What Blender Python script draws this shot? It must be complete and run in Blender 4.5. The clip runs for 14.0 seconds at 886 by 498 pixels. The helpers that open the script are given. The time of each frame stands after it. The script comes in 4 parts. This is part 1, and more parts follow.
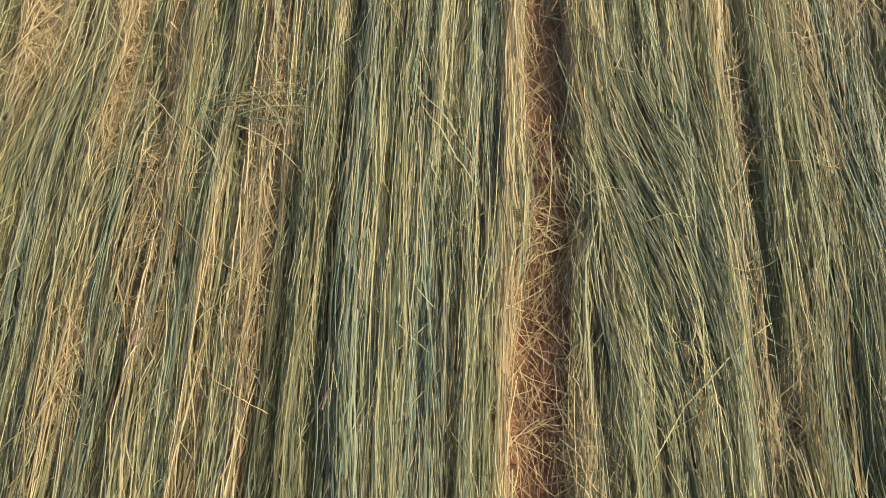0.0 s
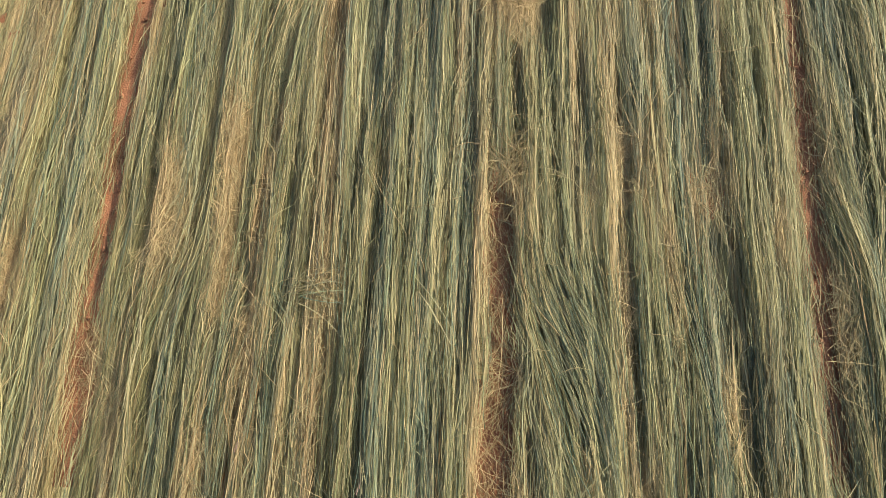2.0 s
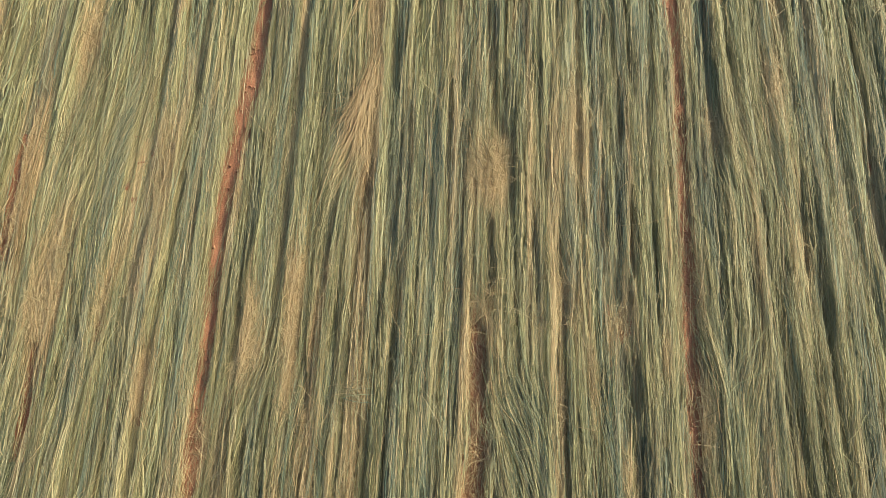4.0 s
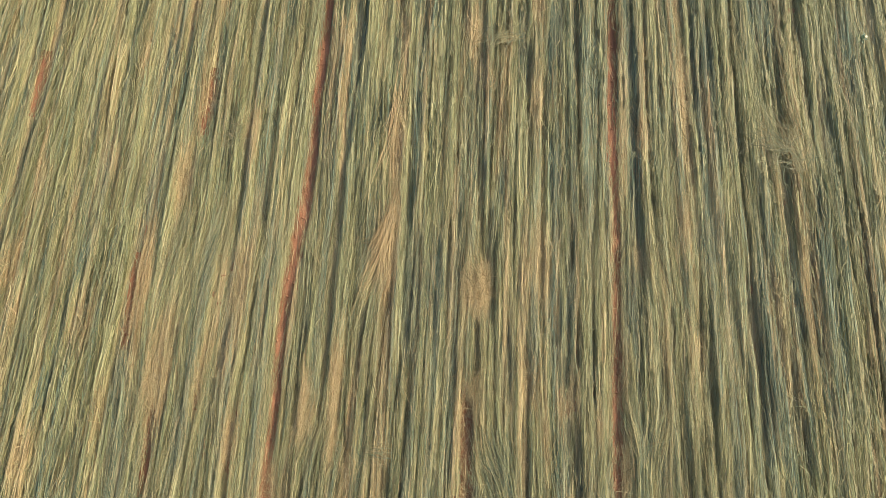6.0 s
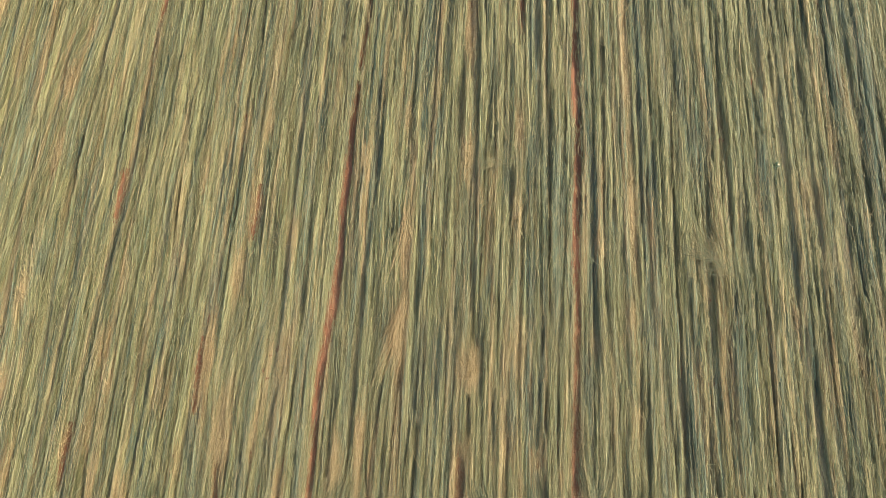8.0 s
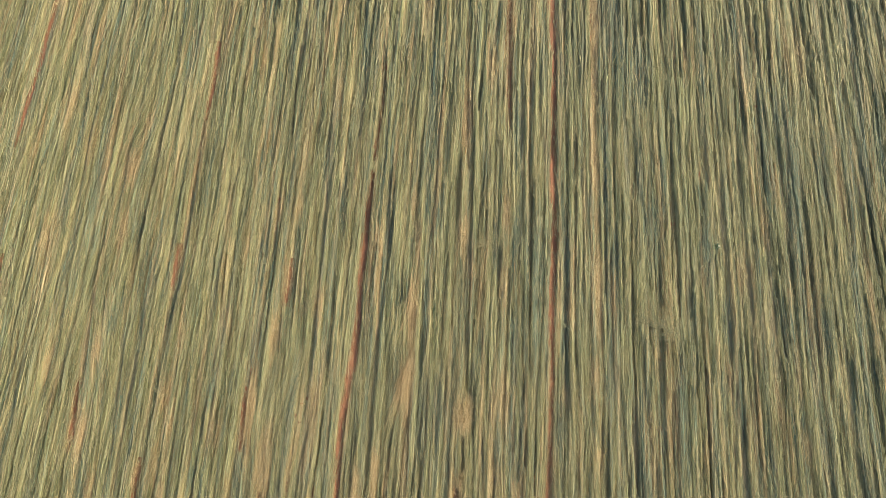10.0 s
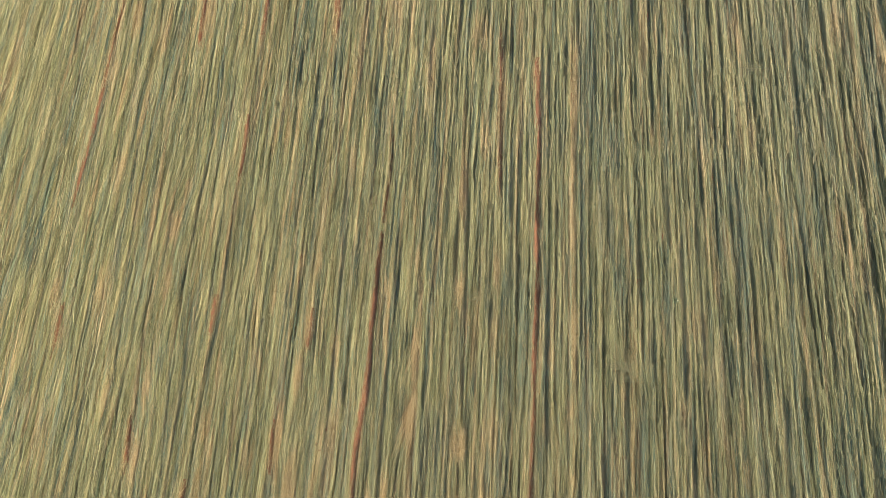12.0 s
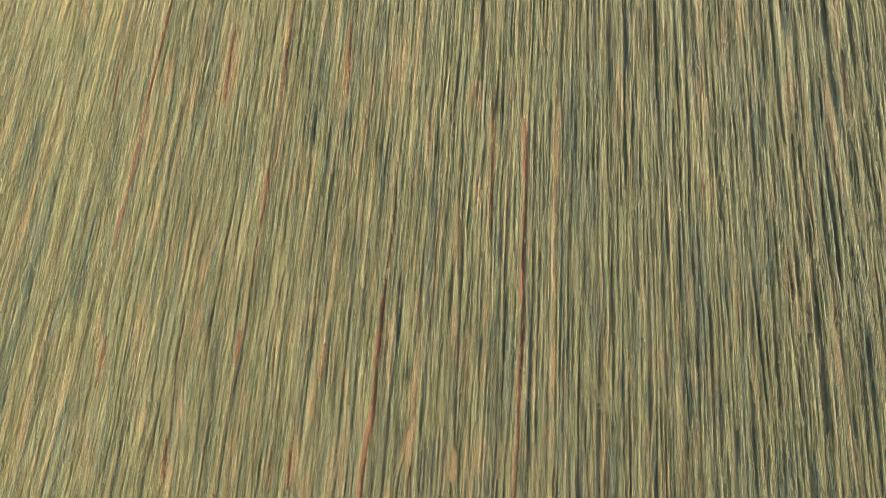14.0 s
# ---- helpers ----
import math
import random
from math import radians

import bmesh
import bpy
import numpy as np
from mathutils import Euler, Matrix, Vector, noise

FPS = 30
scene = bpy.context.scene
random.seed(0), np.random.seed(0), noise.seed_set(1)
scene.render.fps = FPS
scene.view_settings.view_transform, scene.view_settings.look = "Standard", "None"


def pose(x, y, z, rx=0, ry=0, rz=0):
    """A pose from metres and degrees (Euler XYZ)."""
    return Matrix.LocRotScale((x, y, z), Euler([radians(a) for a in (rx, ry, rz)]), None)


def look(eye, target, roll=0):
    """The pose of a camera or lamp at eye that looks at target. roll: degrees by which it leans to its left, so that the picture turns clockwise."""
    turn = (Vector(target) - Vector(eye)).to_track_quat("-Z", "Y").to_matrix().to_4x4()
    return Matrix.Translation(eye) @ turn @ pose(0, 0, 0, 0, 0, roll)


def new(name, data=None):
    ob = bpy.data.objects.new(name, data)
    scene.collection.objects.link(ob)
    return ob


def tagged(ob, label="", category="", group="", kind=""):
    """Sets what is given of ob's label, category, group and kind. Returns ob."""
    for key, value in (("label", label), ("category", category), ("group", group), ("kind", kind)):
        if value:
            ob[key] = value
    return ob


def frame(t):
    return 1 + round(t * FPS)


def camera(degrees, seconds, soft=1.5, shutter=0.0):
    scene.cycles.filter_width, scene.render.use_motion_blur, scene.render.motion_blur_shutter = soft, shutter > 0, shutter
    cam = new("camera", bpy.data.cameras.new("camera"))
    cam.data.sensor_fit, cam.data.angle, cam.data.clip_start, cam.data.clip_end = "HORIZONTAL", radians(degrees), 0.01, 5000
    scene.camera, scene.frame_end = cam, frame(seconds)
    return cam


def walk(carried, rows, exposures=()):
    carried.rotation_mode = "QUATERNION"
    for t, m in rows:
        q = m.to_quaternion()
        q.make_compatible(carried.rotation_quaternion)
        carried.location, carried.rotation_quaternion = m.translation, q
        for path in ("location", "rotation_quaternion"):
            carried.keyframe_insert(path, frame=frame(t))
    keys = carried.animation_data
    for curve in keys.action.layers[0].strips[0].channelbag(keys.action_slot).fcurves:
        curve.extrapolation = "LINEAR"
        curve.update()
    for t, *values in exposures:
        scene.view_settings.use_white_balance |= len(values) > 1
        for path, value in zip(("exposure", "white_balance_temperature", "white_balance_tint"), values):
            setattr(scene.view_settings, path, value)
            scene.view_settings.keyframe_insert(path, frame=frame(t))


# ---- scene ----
cam = camera(74.0, 14.0, soft=0.65)
PATH = [
    (0.0, (-0.0000, 0.0000, 1.4475), (-0.0810, 0.5044, -0.4862), -7.439),
    (0.5, (0.0140, 0.0610, 1.6410), (-0.0670, 0.5646, -0.2929), -7.423),
    (1.0, (0.0338, 0.1369, 1.8473), (-0.0471, 0.6405, -0.0865), -7.422),
    (1.5, (0.0470, 0.2230, 2.0792), (-0.0342, 0.7272, 0.1455), -7.427),
    (2.0, (0.0598, 0.3072, 2.3418), (-0.0218, 0.8125, 0.4084), -7.448),
    (2.5, (0.0764, 0.3893, 2.6339), (-0.0061, 0.8956, 0.7009), -7.464),
    (3.0, (0.0881, 0.4738, 2.9222), (0.0047, 0.9822, 0.9897), -7.509),
    (3.5, (0.1050, 0.5679, 3.2407), (0.0201, 1.0810, 1.3095), -7.562),
    (6.0, (0.1720, 1.0852, 5.2032), (0.0789, 1.6078, 3.2750), -7.545),
    (6.5, (0.1821, 1.2262, 5.6484), (0.0874, 1.7501, 3.7205), -7.567),
    (7.0, (0.1960, 1.3751, 6.0873), (0.1003, 1.8989, 4.1595), -7.623),
    (7.5, (0.2063, 1.5270, 6.4904), (0.1101, 2.0500, 4.5624), -7.695),
    (8.0, (0.2213, 1.6773, 6.9173), (0.1246, 2.1986, 4.9888), -7.739),
    (8.5, (0.2307, 1.8249, 7.3510), (0.1340, 2.3440, 5.4220), -7.776),
    (9.0, (0.2384, 1.9662, 7.7894), (0.1415, 2.4833, 5.8598), -7.787),
    (11.5, (0.3038, 2.6192, 9.9700), (0.2045, 3.1345, 8.0401), -7.694),
    (12.0, (0.3180, 2.7527, 10.3751), (0.2183, 3.2663, 8.4447), -7.725),
    (12.5, (0.3437, 2.8945, 10.7905), (0.2434, 3.4062, 8.8597), -7.753),
    (13.0, (0.3759, 3.0240, 11.1892), (0.2746, 3.5331, 9.2577), -7.755),
    (13.5, (0.4005, 3.1578, 11.5980), (0.2984, 3.6649, 9.6661), -7.785),
    (14.0, (0.4319, 3.2894, 12.0351), (0.3291, 3.7948, 10.1027), -7.843),
]
walk(cam, [(t, look(eye, target, roll)) for t, eye, target, roll in PATH], exposures=[(0.0, 0.71), (3.0, 0.74), (6.5, 0.86), (14.0, 0.83)])

# ---- light: hazy low sun from the side of the rows, with a soft sky ----
SUN_ELEVATION, SUN_AZIMUTH = radians(34), radians(60)   # azimuth clockwise from +y
world = bpy.data.worlds.new("sky")
scene.world = world
world.use_nodes = True
sky = world.node_tree.nodes.new("ShaderNodeTexSky")
sky.sky_type, sky.sun_disc = "NISHITA", False
sky.sun_elevation, sky.sun_rotation = SUN_ELEVATION, SUN_AZIMUTH
sky.dust_density = 3.0
background = world.node_tree.nodes["Background"]
background.inputs["Strength"].default_value = 0.165
world.node_tree.links.new(sky.outputs[0], background.inputs[0])
sun = new("sun", bpy.data.lights.new("sun", "SUN"))
sun.data.energy, sun.data.angle, sun.data.color = 3.95, radians(1.2), (1.0, 0.89, 0.71)
SUN_WAY = Vector((math.sin(SUN_AZIMUTH) * math.cos(SUN_ELEVATION), math.cos(SUN_AZIMUTH) * math.cos(SUN_ELEVATION), math.sin(SUN_ELEVATION)))
sun.matrix_world = look(SUN_WAY * 30, (0, 0, 0))


# ---- materials ----
def nodes_of(name):
    m = bpy.data.materials.new(name)
    m.use_nodes = True
    t = m.node_tree
    return m, t, t.nodes["Principled BSDF"]


def node(t, kind, **values):
    n = t.nodes.new(kind)
    for key, value in values.items():
        n.inputs[key.replace("_", " ")].default_value = value
    return n


def mix(t, a, b, factor):
    """Colour mix of two sockets or colours by a factor socket or number."""
    n = t.nodes.new("ShaderNodeMix")
    n.data_type = "RGBA"
    for index, value in ((0, factor), (6, a), (7, b)):
        if isinstance(value, bpy.types.NodeSocket):
            t.links.new(value, n.inputs[index])
        else:
            n.inputs[index].default_value = value if index == 0 else (*value, 1)
    return n.outputs[2]


def math_node(t, operation, a, b, clamp=False):
    n = t.nodes.new("ShaderNodeMath")
    n.operation, n.use_clamp = operation, clamp
    for index, value in ((0, a), (1, b)):
        if isinstance(value, bpy.types.NodeSocket):
            t.links.new(value, n.inputs[index])
        else:
            n.inputs[index].default_value = value
    return n.outputs[0]


def stretched_noise(t, scale, stretch, detail=3.0):
    place = t.nodes.new("ShaderNodeTexCoord")
    m = t.nodes.new("ShaderNodeMapping")
    m.inputs["Scale"].default_value = (scale, scale / stretch, scale)
    t.links.new(place.outputs["Object"], m.inputs[0])
    n = node(t, "ShaderNodeTexNoise", Scale=1.0, Detail=detail)
    t.links.new(m.outputs[0], n.inputs[0])
    return n.outputs[0]


def stalk_material(name, matted=False):
    """Cereal stalks: green to straw by the ripeness of each stalk, dark teal for waxy bloom and painted shade together.
    matted: a crushed layer with fine streaks.
    """
    m, t, shader = nodes_of(name)
    dry = t.nodes.new("ShaderNodeAttribute")
    dry.attribute_name = "dry"
    bloom = t.nodes.new("ShaderNodeAttribute")
    bloom.attribute_name = "bloom"
    tone = t.nodes.new("ShaderNodeAttribute")
    tone.attribute_name = "tone"
    own = t.nodes.new("ShaderNodeNewGeometry").outputs["Random Per Island"]
    one = math_node(t, "ADD", math_node(t, "MULTIPLY", own, 0.24), math_node(t, "MULTIPLY", tone.outputs["Fac"], 0.76))
    if matted:
        streak = stretched_noise(t, 120.0, 40.0, 5.0)
        one = math_node(t, "ADD", math_node(t, "MULTIPLY", one, 0.7), math_node(t, "MULTIPLY", math_node(t, "SUBTRACT", streak, 0.38), 1.9), True)
        bump = node(t, "ShaderNodeBump", Strength=1.0, Distance=0.02)
        t.links.new(streak, bump.inputs["Height"])
        t.links.new(bump.outputs[0], shader.inputs["Normal"])
    green = mix(t, (0.090, 0.102, 0.038), (0.365, 0.370, 0.172), one)
    # glaucous stems, deepened to hold the bluish shade of low stalks
    waxy_shade = mix(t, (0.024, 0.066, 0.046), (0.180, 0.250, 0.168), one)
    straw = mix(t, (0.200, 0.130, 0.055), (0.580, 0.435, 0.220), one)
    base = mix(t, green, waxy_shade, bloom.outputs["Fac"])
    base = mix(t, base, straw, dry.outputs["Fac"])
    grain = stretched_noise(t, 90.0, 6.0, 2.0)
    base = mix(t, base, (0.28, 0.21, 0.09), math_node(t, "MULTIPLY", math_node(t, "SUBTRACT", grain, 0.58, True), 1.0, True))
    t.links.new(base, shader.inputs["Base Color"])
    shader.inputs["Roughness"].default_value = 0.62
    shader.inputs["Specular IOR Level"].default_value = 0.22
    glow = t.nodes.new("ShaderNodeBsdfTranslucent")            # thin stems and leaves let some light through
    t.links.new(base, glow.inputs["Color"])
    both = node(t, "ShaderNodeMixShader", Fac=0.24)
    t.links.new(shader.outputs[0], both.inputs[1])
    t.links.new(glow.outputs[0], both.inputs[2])
    t.links.new(both.outputs[0], t.nodes["Material Output"].inputs["Surface"])
    return m


def soil_material(name):
    m, t, shader = nodes_of(name)
    place = t.nodes.new("ShaderNodeTexCoord")
    big = node(t, "ShaderNodeTexNoise", Scale=3.0, Detail=6.0)
    small = node(t, "ShaderNodeTexNoise", Scale=70.0, Detail=8.0, Roughness=0.7)
    grit = node(t, "ShaderNodeTexVoronoi", Scale=130.0)
    for n in (big, small, grit):
        t.links.new(place.outputs["Object"], n.inputs["Vector"])
    base = mix(t, (0.225, 0.096, 0.042), (0.345, 0.152, 0.070), big.outputs[0])
    base = mix(t, base, (0.125, 0.056, 0.029), math_node(t, "SUBTRACT", math_node(t, "MULTIPLY", small.outputs[0], 2.0), 0.7, True))
    t.links.new(base, shader.inputs["Base Color"])
    shader.inputs["Roughness"].default_value = 0.95
    bump = node(t, "ShaderNodeBump", Strength=0.7, Distance=0.006)
    t.links.new(math_node(t, "ADD", small.outputs[0], math_node(t, "MULTIPLY", grit.outputs[0], 0.4)), bump.inputs["Height"])
    t.links.new(bump.outputs[0], shader.inputs["Normal"])
    return m


STALK, MAT, SOIL = stalk_material("cereal_stalk"), stalk_material("crushed_stalks", True), soil_material("red_soil")

# ---- plan of the field: fields on a fine grid ----
X0, X1, Y0, Y1, CELL, REACH = -12.8, 11.4, -1.35, 14.4, 0.0075, 0.02   # cells are longer along the rows
NX, NY = int((X1 - X0) / CELL) + 1, int((Y1 - Y0) / REACH) + 1
GX, GY = np.meshgrid(np.linspace(X0, X1, NX), np.linspace(Y0, Y1, NY))
dice = np.random.default_rng(7)


def ripple(x, y, sx, sy, seed):
    """Smooth value noise from 0 to 1, with cells of sx by sy metres."""
    table = np.random.default_rng(seed).random((256, 256))
    u, v = x / sx + 1000, y / sy + 1000
    i, j = np.floor(u).astype(int), np.floor(v).astype(int)
    fu, fv = u - i, v - j
    fu, fv = fu * fu * (3 - 2 * fu), fv * fv * (3 - 2 * fv)
    a, b = table[j % 256, i % 256], table[j % 256, (i + 1) % 256]
    c, d = table[(j + 1) % 256, i % 256], table[(j + 1) % 256, (i + 1) % 256]
    return (a * (1 - fu) + b * fu) * (1 - fv) + (c * (1 - fu) + d * fu) * fv


WARP = 0.020 * (ripple(GX, GY, 0.38, 0.60, 11) - 0.5) + 0.018 * (ripple(GX, GY, 0.05, 0.08, 12) - 0.5)
SWELL = 0.45 + 0.75 * ripple(GX, GY, 0.09, 0.16, 13)
OPEN = np.full(GX.shape, 9.0, np.float32)      # metres to the nearest edge of a bare furrow
PRESS = np.zeros(GX.shape, np.float32)          # narrow hollows between the locks of stalks
LOW = np.zeros(GX.shape, np.float32)            # how far the crop is pressed down beside a track
DRY = np.zeros(GX.shape, np.float32)
BLOOM_SHADE = np.zeros(GX.shape, np.float32)
TURNED = np.zeros(GX.shape, np.float32)        # radians by which the stalks lie off the rows


def window(xa, xb, ya, yb):
    """The slice of the grid that a feature reaches."""
    i0, i1 = max(0, int((xa - X0) / CELL)), min(NX, int((xb - X0) / CELL) + 2)
    j0, j1 = max(0, int((ya - Y0) / REACH)), min(NY, int((yb - Y0) / REACH) + 2)
    return slice(j0, max(j0, j1)), slice(i0, max(i0, i1))


def furrow(xa, ya, xb, yb, width, flat=1.0):
    """A bare furrow from one end to the other, as wide as given in its middle; a narrow one is a hollow in the crop, half covered."""
    if width < 0.062:
        reach = 0.12 + width
        s = window(min(xa, xb) - reach, max(xa, xb) + reach, min(ya, yb) - 0.2, max(ya, yb) + 0.2)
        dx, dy = xb - xa, yb - ya
        x, y = GX[s] + 0.6 * WARP[s], GY[s]
        along = np.clip(((x - xa) * dx + (y - ya) * dy) / (dx * dx + dy * dy), 0, 1)
        away = np.hypot(x - xa - along * dx, (y - ya - along * dy) * 0.25)
        PRESS[s] = np.maximum(PRESS[s], np.clip(1.5 - away / (0.5 * width * SWELL[s] + 0.006), 0, 1))
        return
    wide = min(1, max(0, (width - 0.05) / 0.04))
    width *= 0.80 + 0.27 * min(1, width / 0.075)
    reach = 0.22 + width
    s = window(min(xa, xb) - reach, max(xa, xb) + reach, min(ya, yb) - reach, max(ya, yb) + reach)
    x, y = GX[s] + WARP[s], GY[s]
    dx, dy = xb - xa, yb - ya
    along = np.clip(((x - xa) * dx + (y - ya) * dy) / (dx * dx + dy * dy), 0, 1)
    away = np.hypot(x - xa - along * dx, (y - ya - along * dy) * 0.6)
    OPEN[s] = np.minimum(OPEN[s], away - width / 2 * (SWELL[s] + 0.75 * wide * (1.05 - SWELL[s])))
    LOW[s] = np.maximum(LOW[s], flat * wide * np.exp(-(away / (0.07 + width)) ** 2))


def blob(s, x, y, rx, ry):
    ragged = 0.7 * (ripple(GX[s], GY[s], 0.03, 0.40, 31) - 0.5)
    return np.clip(1.6 - 1.6 * (np.hypot((GX[s] - x) / (rx * 1.5), (GY[s] - y) / (ry * 1.3)) + ragged), 0, 1)


def dry_patch(x, y, rx, ry, amount):
    s = window(x - 2.2 * rx, x + 2.2 * rx, y - 2 * ry, y + 2 * ry)
    DRY[s] = np.maximum(DRY[s], amount * blob(s, x, y, rx, ry))


# bluish waxy stalks, with the shade of a low place put into their colour
def glaucous_shade_patch(x, y, rx, ry):
    s = window(x - 2.2 * rx, x + 2.2 * rx, y - 2 * ry, y + 2 * ry)
    BLOOM_SHADE[s] = np.maximum(BLOOM_SHADE[s], blob(s, x, y, rx, ry))


def splay(x, y, rx, ry, degrees):
    s = window(x - 2.5 * rx, x + 2.5 * rx, y - 2.5 * ry, y + 2.5 * ry)
    TURNED[s] += radians(degrees) * np.exp(-((GX[s] - x) / rx) ** 2 - ((GY[s] - y) / ry) ** 2)


furrow(-1.395, 3.06, -1.428, 2.604, 0.075)
furrow(-1.428, 2.604, -1.453, 2.08, 0.09)
furrow(-1.46, 2.08, -1.47, 1.524, 0.093)
furrow(-1.47, 1.524, -1.444, 0.996, 0.078)
furrow(-1.445, 0.964, -1.479, 0.566, 0.064)
furrow(-1.48, 0.536, -1.429, 0.138, 0.075)
furrow(1.49, 3.088, 1.491, 2.194, 0.075)
furrow(1.491, 2.194, 1.462, 1.339, 0.08)
furrow(1.462, 1.339, 1.451, 0.728, 0.08)
furrow(1.451, 0.728, 1.447, 0.122, 0.075)
furrow(-1.044, 2.895, -1.051, 1.959, 0.024)
furrow(-1.051, 1.959, -1.056, 1.299, 0.049)
furrow(-1.059, 1.266, -1.052, 0.883, 0.019)
furrow(-2.459, 2.548, -2.453, 1.711, 0.045)
furrow(-2.133, 2.219, -2.149, 1.576, 0.031)
furrow(-2.153, 1.559, -2.167, 0.973, 0.016)
furrow(-1.745, 1.981, -1.772, 0.986, 0.026)
furrow(-1.787, 0.922, -1.773, 0.069, 0.046)
furrow(-0.752, 1.893, -0.761, 1.407, 0.032)
furrow(-0.693, 2.245, -0.749, 1.786, 0.04)
furrow(1.134, 1.971, 1.129, 1.525, 0.025)
furrow(1.133, 1.077, 1.11, 0.658, 0.018)
furrow(1.106, 0.488, 1.101, 0.108, 0.024)
furrow(2.243, 3.014, 2.161, 1.618, 0.019)
furrow(2.182, 1.82, 2.159, 1.552, 0.055)
furrow(0.711, 1.317, 0.706, 1.064, 0.03)
furrow(0.257, 3.076, 0.264, 2.472, 0.048)
furrow(0.253, 1.775, 0.272, 1.304, 0.044)
furrow(1.085, 2.839, 1.084, 2.371, 0.02)
furrow(1.269, 1.799, 1.262, 1.206, 0.015)
furrow(2.61, 2.324, 2.642, 1.565, 0.031)
furrow(0.192, 1.102, 0.206, 0.672, 0.095, 0.2)
furrow(0.211, 0.469, 0.19, 0.266, 0.08, 0.2)
furrow(0.188, 0.265, 0.172, 0.049, 0.105, 0.2)
furrow(0.166, 0.049, 0.171, -0.223, 0.115, 0.2)
furrow(0.718, 0.895, 0.712, 0.474, 0.018)
furrow(0.716, 0.451, 0.717, 0.119, 0.02)
furrow(0.719, 0.106, 0.746, -0.082, 0.022)
furrow(-0.813, 0.139, -0.812, -0.01, 0.016)
furrow(-0.821, -0.01, -0.811, -0.261, 0.031)
furrow(-0.328, 0.323, -0.322, -0.019, 0.009)
furrow(-1.155, 0.438, -1.148, 0.302, 0.017)
furrow(-0.525, -0.0, -0.519, -0.103, 0.01)
furrow(0.306, 0.106, 0.34, -0.216, 0.02)
furrow(-0.839, 1.093, -0.804, 0.653, 0.012)
furrow(1.119, 0.43, 1.114, 0.163, 0.016)
furrow(1.135, 0.196, 1.127, -0.009, 0.022)
furrow(1.106, 1.35, 1.103, 1.155, 0.018)
furrow(0.715, 0.418, 0.717, 0.214, 0.016)
furrow(-1.273, 1.184, -1.269, 0.945, 0.023)
furrow(-1.358, 5.628, -1.369, 4.656, 0.076)
furrow(-1.369, 4.656, -1.391, 4.063, 0.106)
furrow(-1.391, 4.063, -1.363, 3.414, 0.087)
furrow(-1.374, 3.33, -1.384, 2.7, 0.092)
furrow(-4.271, 4.334, -4.254, 3.787, 0.067)
furrow(-4.265, 3.742, -4.27, 2.968, 0.057)
furrow(-2.803, 5.594, -2.78, 4.614, 0.06)
furrow(-2.786, 4.52, -2.798, 3.575, 0.041)
furrow(-2.462, 4.624, -2.478, 4.162, 0.041)
furrow(-2.478, 4.162, -2.48, 3.63, 0.073)
furrow(-2.561, 3.498, -2.476, 2.714, 0.039)
furrow(-4.567, 5.449, -4.562, 4.561, 0.044)
furrow(-4.22, 5.407, -4.191, 4.861, 0.035)
furrow(-3.896, 4.918, -3.889, 4.253, 0.038)
furrow(-3.576, 2.954, -3.608, 2.626, 0.039)
furrow(-1.055, 5.636, -1.016, 4.436, 0.029)
furrow(-1.016, 4.209, -1.027, 3.427, 0.04)
furrow(-2.155, 4.87, -2.095, 3.95, 0.041)
furrow(-1.752, 3.656, -1.779, 3.066, 0.031)
furrow(-4.948, 4.791, -4.966, 4.08, 0.03)
furrow(1.514, 5.697, 1.51, 4.834, 0.065)
furrow(1.51, 4.834, 1.487, 3.646, 0.086)
furrow(1.487, 3.646, 1.497, 2.82, 0.075)
furrow(1.157, 5.688, 1.163, 2.865, 0.031)
furrow(1.848, 5.705, 1.82, 4.214, 0.032)
furrow(1.818, 4.17, 1.832, 2.893, 0.026)
furrow(2.698, 5.725, 2.66, 4.551, 0.028)
furrow(2.665, 4.329, 2.641, 2.926, 0.03)
furrow(3.294, 5.739, 3.334, 4.661, 0.051)
furrow(3.334, 4.661, 3.329, 3.631, 0.057)
furrow(4.028, 5.757, 4.033, 4.817, 0.055)
furrow(4.033, 4.817, 4.031, 3.061, 0.041)
furrow(3.603, 4.805, 3.68, 4.104, 0.023)
furrow(0.223, 3.391, 0.243, 2.827, 0.053)
furrow(0.223, 5.127, 0.223, 4.52, 0.033)
furrow(3.191, 5.255, 3.158, 4.882, 0.032)
furrow(-2.87, 2.6, -2.89, 2.169, 0.05)
furrow(-2.901, 2.169, -2.868, 1.538, 0.067)
furrow(-3.647, 2.527, -3.592, 1.649, 0.031)
furrow(-3.931, 2.123, -3.902, 1.745, 0.034)
furrow(-4.28, 2.341, -4.263, 2.031, 0.031)
furrow(-3.143, 1.134, -3.153, 0.392, 0.025)
furrow(-2.511, 0.892, -2.471, 0.366, 0.063)
furrow(-4.015, 0.812, -3.955, 0.283, 0.029)
furrow(2.656, 2.871, 2.658, 1.948, 0.032)
furrow(2.676, 1.948, 2.625, 0.651, 0.037)
furrow(2.954, 2.542, 2.957, 1.787, 0.028)
furrow(3.654, 2.913, 3.636, 1.889, 0.031)
furrow(3.628, 1.819, 3.628, 1.413, 0.027)
furrow(2.962, 1.115, 2.983, 0.64, 0.029)
furrow(4.077, 2.741, 4.033, 2.048, 0.031)
furrow(3.78, 1.554, 3.801, 0.967, 0.03)
furrow(-4.196, 7.936, -4.185, 6.783, 0.077)
furrow(-4.206, 6.392, -4.177, 5.396, 0.051)
furrow(-4.806, 7.572, -4.806, 6.763, 0.042)
